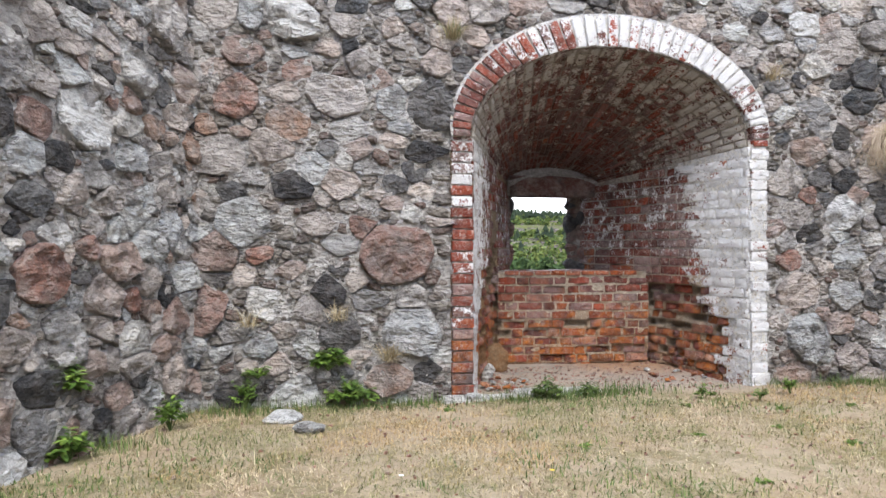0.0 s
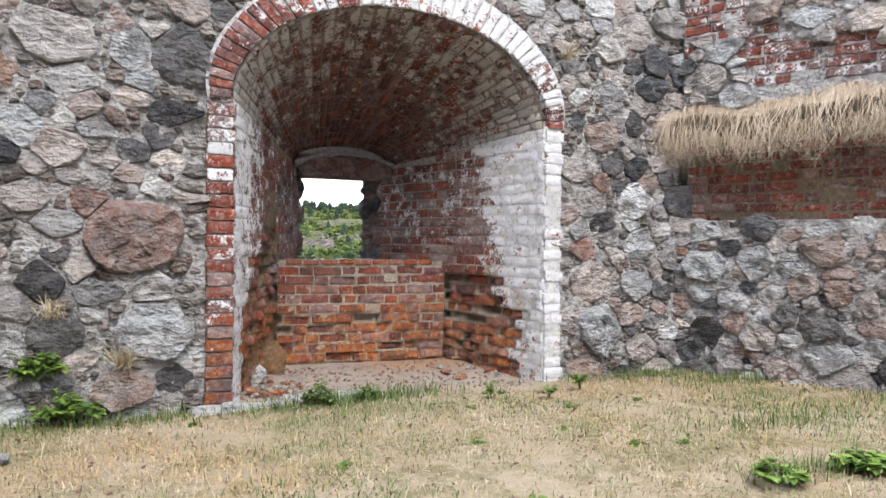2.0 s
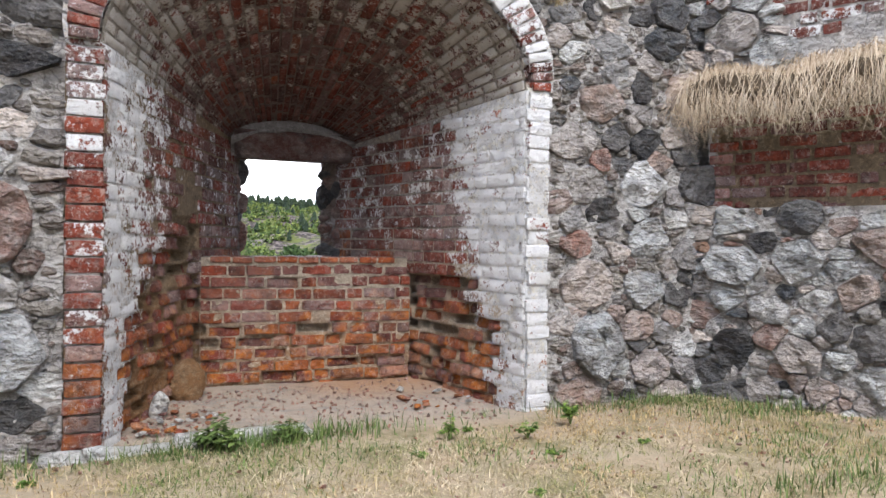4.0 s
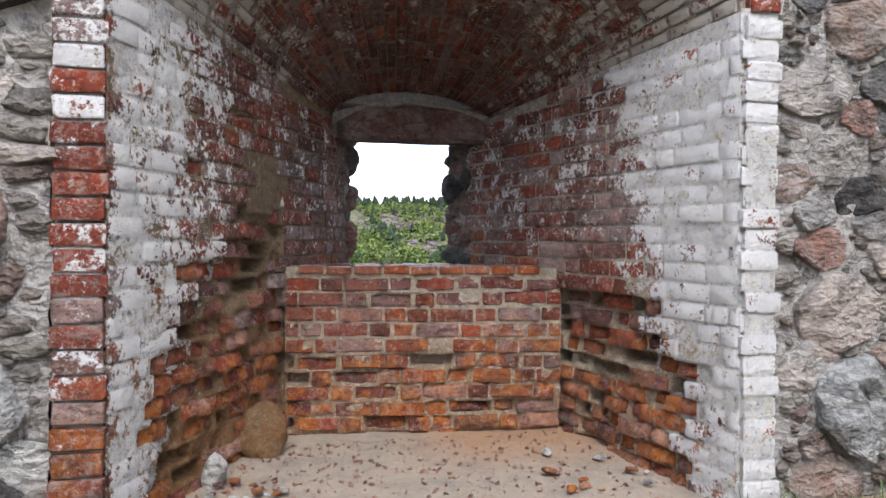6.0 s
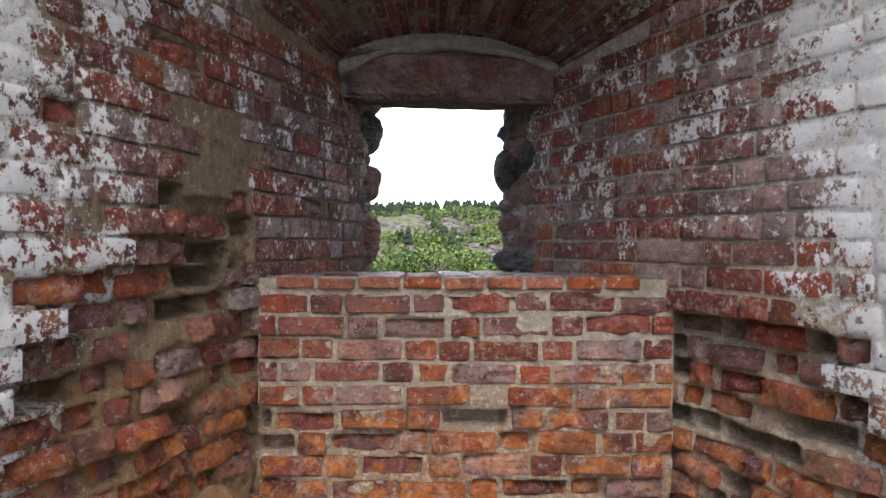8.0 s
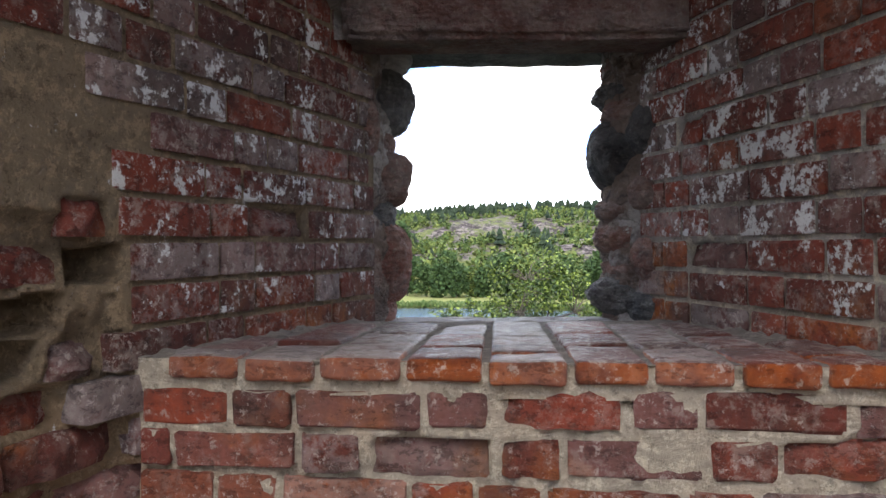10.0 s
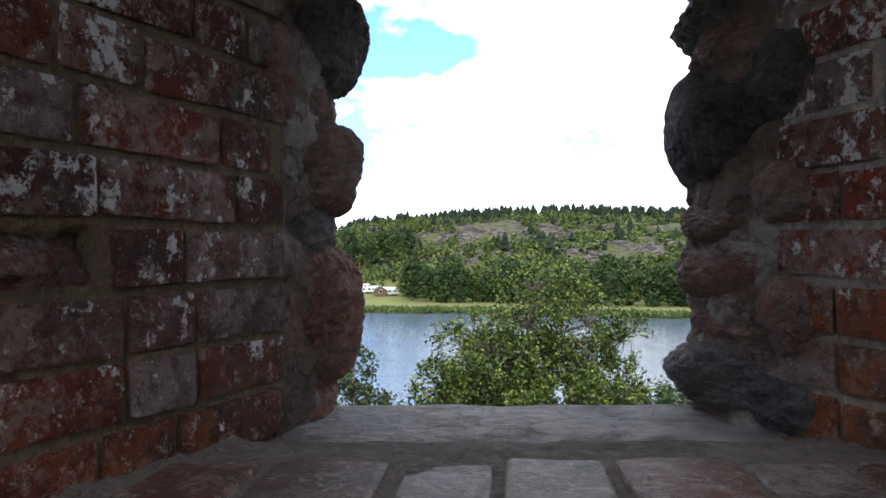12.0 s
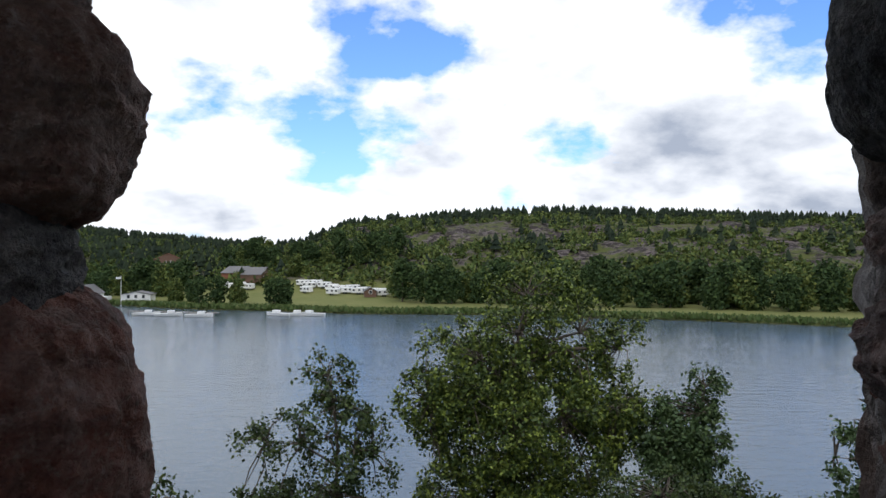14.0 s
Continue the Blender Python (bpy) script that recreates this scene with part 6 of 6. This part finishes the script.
spots, green = [], []
while len(spots) < 120000:
    y = 6.4 - 5.2 * r.random() ** 1.25
    x = r.uniform(-2.6, 8.0)
    if not in_court(x, y):
        continue
    k = noise.noise(Vector((x * 1.1, y * 1.1, 2))) + 0.6 * noise.noise(Vector((x * 3.3, y * 3.3, 8)))
    bare = smooth(5.6, 6.4, y) * smooth(1.9, 2.6, x) * smooth(5.0, 4.0, x)
    if r.random() > 0.8 + 0.9 * k - 0.95 * bare:
        continue
    spots.append((x, y, height(x, y) - 0.004))
blade_field("loose_straw", spots[::13], 0.06, 0.15, M_STRAW, 9, 3.2, 0.0016, label="flattened dry straw on the turf", category="grass")
blade_field("dry_turf", spots, 0.02, 0.06, M_TURF, 1, 2.3, 0.0022, label="short sun-dried turf", category="grass")
for _ in range(110000):
    y, x = 6.45 - 5.0 * r.random() ** 1.2, r.uniform(-2.4, 8.0)
    if not in_court(x, y):
        continue
    k = noise.noise(Vector((x * 0.8 + 9, y * 0.8, 5))) + 0.5 * noise.noise(Vector((x * 2.9, y * 2.9, 1)))
    edge = smooth(0.35, 0.05, 6.33 - y) * (1 if (x < 1.4 or x > 4.7) else 0) + smooth(0.5, 0.1, 6.08 + (6.35 - y) * 0.49 - x) * 0.8
    th = 0.75 * math.exp(-((x - 2.35) / 0.5) ** 2 - ((y - 6.12) / 0.13) ** 2) * 2
    if r.random() < max(0, k + 0.02) * 0.8 + 0.45 * edge + th:
        green.append((x, y, height(x, y) - 0.004))
blade_field("green_turf", green[:34000], 0.02, 0.08, M_GREEN, 2, 1.5, 0.0034, label="sparse green grass along the walls", category="grass")
tall = []
for cx, cy, n, sp in ((0.3, 6.15, 260, 0.5), (-0.5, 6.05, 200, 0.3), (1.0, 6.2, 160, 0.25), (2.35, 6.12, 420, 0.38), (3.0, 6.1, 160, 0.25), (5.3, 6.2, 200, 0.4), (6.3, 5.6, 260, 0.4), (6.9, 4.4, 200, 0.4), (-1.2, 5.2, 160, 0.25), (5.0, 4.3, 150, 0.3), (4.4, 3.4, 150, 0.25)):
    for _ in range(n):
        x, y = cx + r.gauss(0, sp), cy + r.gauss(0, 0.09)
        if in_court(x, y):
            tall.append((x, y, height(x, y) - 0.004))
blade_field("tall_grass", tall, 0.07, 0.17, M_GREEN, 3, 0.8, 0.003, label="tufts of longer grass at the wall's foot", category="grass")


def weed(at, spread, hgt, n, leaf, seed, label, name="weed", mat=None):
    rr = rn(seed)
    root = tagged(new(name), label, "weed")
    root.matrix_world = pose(*at)
    sv, sf, lv, lf = [], [], [], []
    for _ in range(n):
        a = rr.uniform(0, 6.283)
        q = rr.random() ** 0.5
        tip = Vector((math.cos(a) * spread * q, math.sin(a) * spread * q * 0.7, hgt * (1 - 0.6 * q * q) * rr.uniform(0.5, 1.05)))
        mid = tip * 0.5 + Vector((0, 0, hgt * 0.12))
        tube(sv, sf, [Vector((0, 0, 0)), mid, tip], [0.003, 0.002, 0.001], 3)
        for t in (0.45, 0.6, 0.75, 0.9, 1.0):
            c = mid.lerp(tip, (t - 0.45) / 0.55)
            for s in (-1, 1):
                d = Vector((math.cos(a + s * rr.uniform(0.5, 1.5)), math.sin(a + s * rr.uniform(0.5, 1.5)), rr.uniform(-0.3, 0.4))).normalized()
                w = d.cross(Vector((0, 0, 1))).normalized()
                L = leaf * rr.uniform(0.7, 1.3)
                k = len(lv)
                lv += [c, c + d * L * 0.35 + w * L * 0.30, c + d * L * 0.75 + w * L * 0.22 - Vector((0, 0, L * 0.08)), c + d * L - Vector((0, 0, L * 0.2)), c + d * L * 0.75 - w * L * 0.22 - Vector((0, 0, L * 0.08)), c + d * L * 0.35 - w * L * 0.30]
                lf += [(k, k + 1, k + 2, k + 3), (k, k + 3, k + 4, k + 5)]
    from_lists("stem", sv, sf, M_GREEN, root)
    from_lists("leaves", lv, lf, mat or M_WEED, root)
    return root


weed((0.33, 6.26, 0.27), 0.17, 0.22, 34, 0.055, 1, "leafy bright green weed growing out of the wall")
weed((0.52, 6.2, -0.02), 0.22, 0.26, 36, 0.05, 2, "leafy green weed at the wall's foot")
weed((-0.35, 6.2, -0.02), 0.15, 0.32, 20, 0.04, 3, "thin green weed against the rubble wall")
weed((-0.25, 6.24, 0.22), 0.12, 0.14, 16, 0.04, 13, "small green weed in a wall joint")
weed((-1.42, 5.0, 0.35), 0.17, 0.34, 40, 0.065, 4, "lobed yellow-green weed rooted in the rubble wall")
weed((-1.35, 4.9, -0.03), 0.16, 0.22, 24, 0.055, 14, "low leafy weed at the wall's foot")
weed((-0.85, 5.6, -0.03), 0.10, 0.36, 20, 0.05, 5, "upright weed at the wall's foot")
weed((2.25, 6.1, -0.02), 0.15, 0.2, 30, 0.045, 6, "bushy green weed by the stone threshold", mat=M_GREEN)
weed((2.62, 6.12, -0.02), 0.12, 0.16, 18, 0.04, 7, "low green weed by the stone threshold", mat=M_GREEN)
weed((4.5, 5.84, -0.02), 0.07, 0.2, 16, 0.035, 8, "small upright green weed near the limewashed arris")
weed((3.58, 5.8, -0.02), 0.06, 0.15, 12, 0.03, 9, "small green weed on bare earth")
weed((4.05, 5.65, -0.02), 0.07, 0.14, 12, 0.03, 10, "small green weed in dry turf")
weed((4.6, 3.3, -0.02), 0.22, 0.13, 36, 0.07, 11, "broad-leaved green weed in dry turf")
weed((3.95, 3.35, -0.02), 0.16, 0.15, 20, 0.05, 12, "low green weed in dry turf")
for i in range(12):
    x, y = r.uniform(0.3, 5.6), r.uniform(3.6, 6.0)
    weed((x, y, height(x, y)), r.uniform(0.04, 0.08), r.uniform(0.02, 0.05), 9, 0.022, 50 + i, "tiny dull green weed flat on the dry turf")


def tuft(at, n, lo, hi, seed, mat, label):
    rr = rn(seed)
    pts = [(rr.gauss(0, 0.035), rr.gauss(0, 0.01), rr.gauss(0, 0.015)) for _ in range(n)]
    ob = blade_field("grass_tuft", pts, lo, hi, mat, seed, 1.0, 0.0022, kind="", label=label, category="grass")
    ob.matrix_world = pose(*at, 35, 0, 0)
    return ob


tuft((1.43, 6.36, 3.2), 130, 0.1, 0.3, 1, M_STRAW, "dry grass tuft sprouting from the rubble wall beside the arch")
tuft((1.45, 6.37, 3.22), 60, 0.1, 0.22, 6, M_GREEN, "green grass tuft sprouting from the rubble wall beside the arch")
tuft((0.87, 6.3, 0.34), 130, 0.08, 0.26, 2, M_STRAW, "reddish dry grass tuft on a ledge of stone")
tuft((4.71, 6.37, 3.0), 80, 0.1, 0.28, 3, M_STRAW, "sparse dry grass tuft hanging from a wall joint")
tuft((-0.34, 6.3, 0.66), 70, 0.08, 0.26, 4, M_STRAW, "thin dry grass tuft in a wall joint")
tuft((0.42, 6.3, 0.7), 70, 0.08, 0.22, 5, M_STRAW, "small dry grass tuft in a wall joint")

# turf and straw on the ledge of the flank wall
ledge = structure("turf_ledge", "overhanging earth ledge capped with dry turf", "ledge")


def ledge_pt(u, v):
    th = v * math.pi
    s = lerp(-0.02, 4.8, u)
    o = -0.20 * math.sin(th) - 0.03
    z = 2.40 - 0.17 * math.cos(th) + 0.08 * noise.noise(Vector((s * 2, 0, 0))) + 0.02 * s
    p = flank(s, o + 0.12 * (1 - math.sin(th)), z)
    return p, -FN


M_HAY = leaf_material("hanging_hay", (0.30, 0.215, 0.14), (0.58, 0.45, 0.32), (0.80, 0.68, 0.53), 0.8)
M_EARTH = mortar_material("ledge_earth", tone=(0.10, 0.075, 0.05), stain=0.0)
slab_grid("earth", ledge_pt, 90, 12, M_EARTH, ledge, 0.04)
hang_v, hang_f = [], []
for i in range(15000):
    s = r.uniform(-0.10, 4.2)
    top = 2.52 + 0.055 * s + 0.10 * noise.noise(Vector((s * 2.3, 0, 0))) + r.uniform(-0.12, 0.03)
    s += 0.05 * noise.noise(Vector((s * 14, 0, 2)))
    p0 = flank(s, 0.06 - 0.2 * r.random(), top)
    ln = (0.10 + 0.36 * r.random() ** 1.8) * (1 + 0.8 * noise.noise(Vector((s * 4.5, 0, 3))))
    outv = -FN * r.uniform(0.15, 0.55) * ln + FD * r.gauss(0, 0.36) * ln
    outv += FD * 0.45 * noise.noise(Vector((s * 9, 0, 7 + (i % 5)))) * ln
    p1 = p0 + outv * 0.55 + Vector((0, 0, 0.10 * ln))
    p2 = p0 + outv * (0.9 + 0.2 * r.random()) + Vector((0, 0, -0.45 * ln))
    p3 = p2 + Vector((0, 0, -0.55 * ln)) + FD * r.gauss(0, 0.3) * ln - FN * r.uniform(-0.15, 0.12) * ln
    w = FD * r.uniform(0.0009, 0.0020) + Vector((0, 0, r.uniform(-0.001, 0.001)))
    k = len(hang_v)
    for p, c in ((p0, 1), (p1, 0.9), (p2, 0.7)):
        hang_v += [p - w * c, p + w * c]
    hang_v.append(p3)
    hang_f += [(k, k + 1, k + 3, k + 2), (k + 2, k + 3, k + 5, k + 4), (k + 4, k + 5, k + 6)]
tagged(from_lists("hanging_straw", hang_v, hang_f, M_HAY), "pale dry grass hanging over the ledge", "dry grass", kind="stuff")

# loose stones and fallen brick
boulder("loose_stone", (-0.04, 5.72, 0.015), (0.17, 0.09, 0.06), 71, M_STONE_PALE, label="flat pale loose stone lying on dry turf", category="stone", cuts=3)
boulder("loose_stone", (0.15, 5.36, 0.01), (0.12, 0.08, 0.05), 72, M_STONE_GREY, label="small grey loose stone lying on dry turf", category="stone", cuts=3)
boulder("loose_stone", (2.20, 7.62, 0.09), (0.15, 0.13, 0.18), 73, M_MORTAR_L, label="tall tan mortar-covered stone in the corner under the parapet", category="stone", cuts=4)
boulder("loose_stone", (1.98, 7.12, 0.04), (0.07, 0.06, 0.11), 74, M_STONE_PALE, label="pale pointed stone among fallen brick", category="stone", cuts=3, rot=(15, 20, 0))
boulder("loose_stone", (1.60, 6.24, 0.0), (0.07, 0.05, 0.04), 75, M_STONE_PALE, label="pale loose stone by the brick arris", category="stone", cuts=3)
slab_box("threshold_slab", (2.02, 6.22, -0.10), (2.85, 6.46, 0.012), M_STONE_PALE, None, 12, 0.012, 8)
tagged(scene.objects["threshold_slab"], "worn pale stone threshold slab", "slab", kind="structure")
slab_box("threshold_kerb", (1.30, 6.20, -0.10), (2.02, 6.34, 0.0), M_STONE_PALE, None, 14, 0.014, 8)
tagged(scene.objects["threshold_kerb"], "crumbling pale stone kerb at the opening's foot", "kerb", kind="structure")
chunk_labels = ("broken orange brick fragment on the embrasure floor", "small red brick fragment on the embrasure floor")
for i in range(34):
    if i < 24:
        x, y = r.uniform(1.72, 2.35), r.uniform(6.5, 7.15)
        if x < xl(y) + 0.05:
            x = xl(y) + r.uniform(0.05, 0.3)
    else:
        x, y = r.uniform(3.7, 4.3), r.uniform(6.5, 7.3)
        x = min(x, xr(y) - 0.06)
    sz = r.uniform(0.010, 0.032) * (1.35 if i % 7 == 0 else 1)
    boulder("brick_fragment", (x, y, sz * 0.4 - 0.012), (sz * 1.7, sz, sz * 0.55), 500 + i, M_BRICK_FRESH if i % 3 else M_STONE_PALE, label=chunk_labels[0] if sz > 0.03 else chunk_labels[1], category="brick fragment", cuts=2, rot=(r.uniform(-20, 20), r.uniform(-20, 20), r.uniform(0, 180)), square=0.6)
pv, pf = [], []
src = boulder_mesh((1, 1, 1), 9, M_CHIPS, 1, 0.25, 0.4)
co, fc = [v.co.copy() for v in src.vertices], [tuple(p.vertices) for p in src.polygons]
for i in range(4600):
    if i % 2:
        y = r.uniform(6.3, 7.75)
        x = lerp(xl(y), xr(y), r.random() ** (1.8 if i % 4 == 1 else 1))
    else:
        x, y = r.uniform(-1.5, 6.5), 6.3 - 3.5 * r.random() ** 1.5
        if not in_court(x, y):
            continue
    sz = 0.003 + 0.015 * r.random() ** 6
    m = pose(x, y, height(x, y) + sz * 0.3, r.uniform(0, 90), r.uniform(0, 90), r.uniform(0, 180)) @ Matrix.Diagonal((sz * 1.4, sz, sz * 0.7, 1))
    k = len(pv)
    pv += [m @ c for c in co]
    pf += [tuple(j + k for j in q) for q in fc]
tagged(from_lists("rubble_grit", pv, pf, M_GRIT), "scattered brick crumbs and pebbles", "grit", kind="stuff")


def flower(at, col_mat, label):
    root = tagged(new("flower"), label, "flower")
    root.matrix_world = pose(*at)
    tv, tf = [], []
    tube(tv, tf, [Vector((0, 0, 0)), Vector((0.005, 0, 0.03)), Vector((0, 0, 0.06))], [0.0015] * 3, 4)
    from_lists("stem", tv, tf, M_GREEN, root)
    pv, pf = [], []
    for i in range(12):
        a = i * 0.5236
        k = len(pv)
        d, w = Vector((math.cos(a), math.sin(a), 0.15)), Vector((-math.sin(a), math.cos(a), 0))
        c = Vector((0, 0, 0.06))
        pv += [c, c + d * 0.012 + w * 0.004, c + d * 0.018, c + d * 0.012 - w * 0.004]
        pf.append((k, k + 1, k + 2, k + 3))
    from_lists("petals", pv, pf, col_mat, root)


flower((1.49, 3.97, -0.03), plain("yellow_petal", (0.7, 0.5, 0.03)), "small yellow flower in dry turf")
flower((0.62, 4.05, -0.03), plain("white_petal", (0.8, 0.8, 0.78)), "small white flower in dry turf")
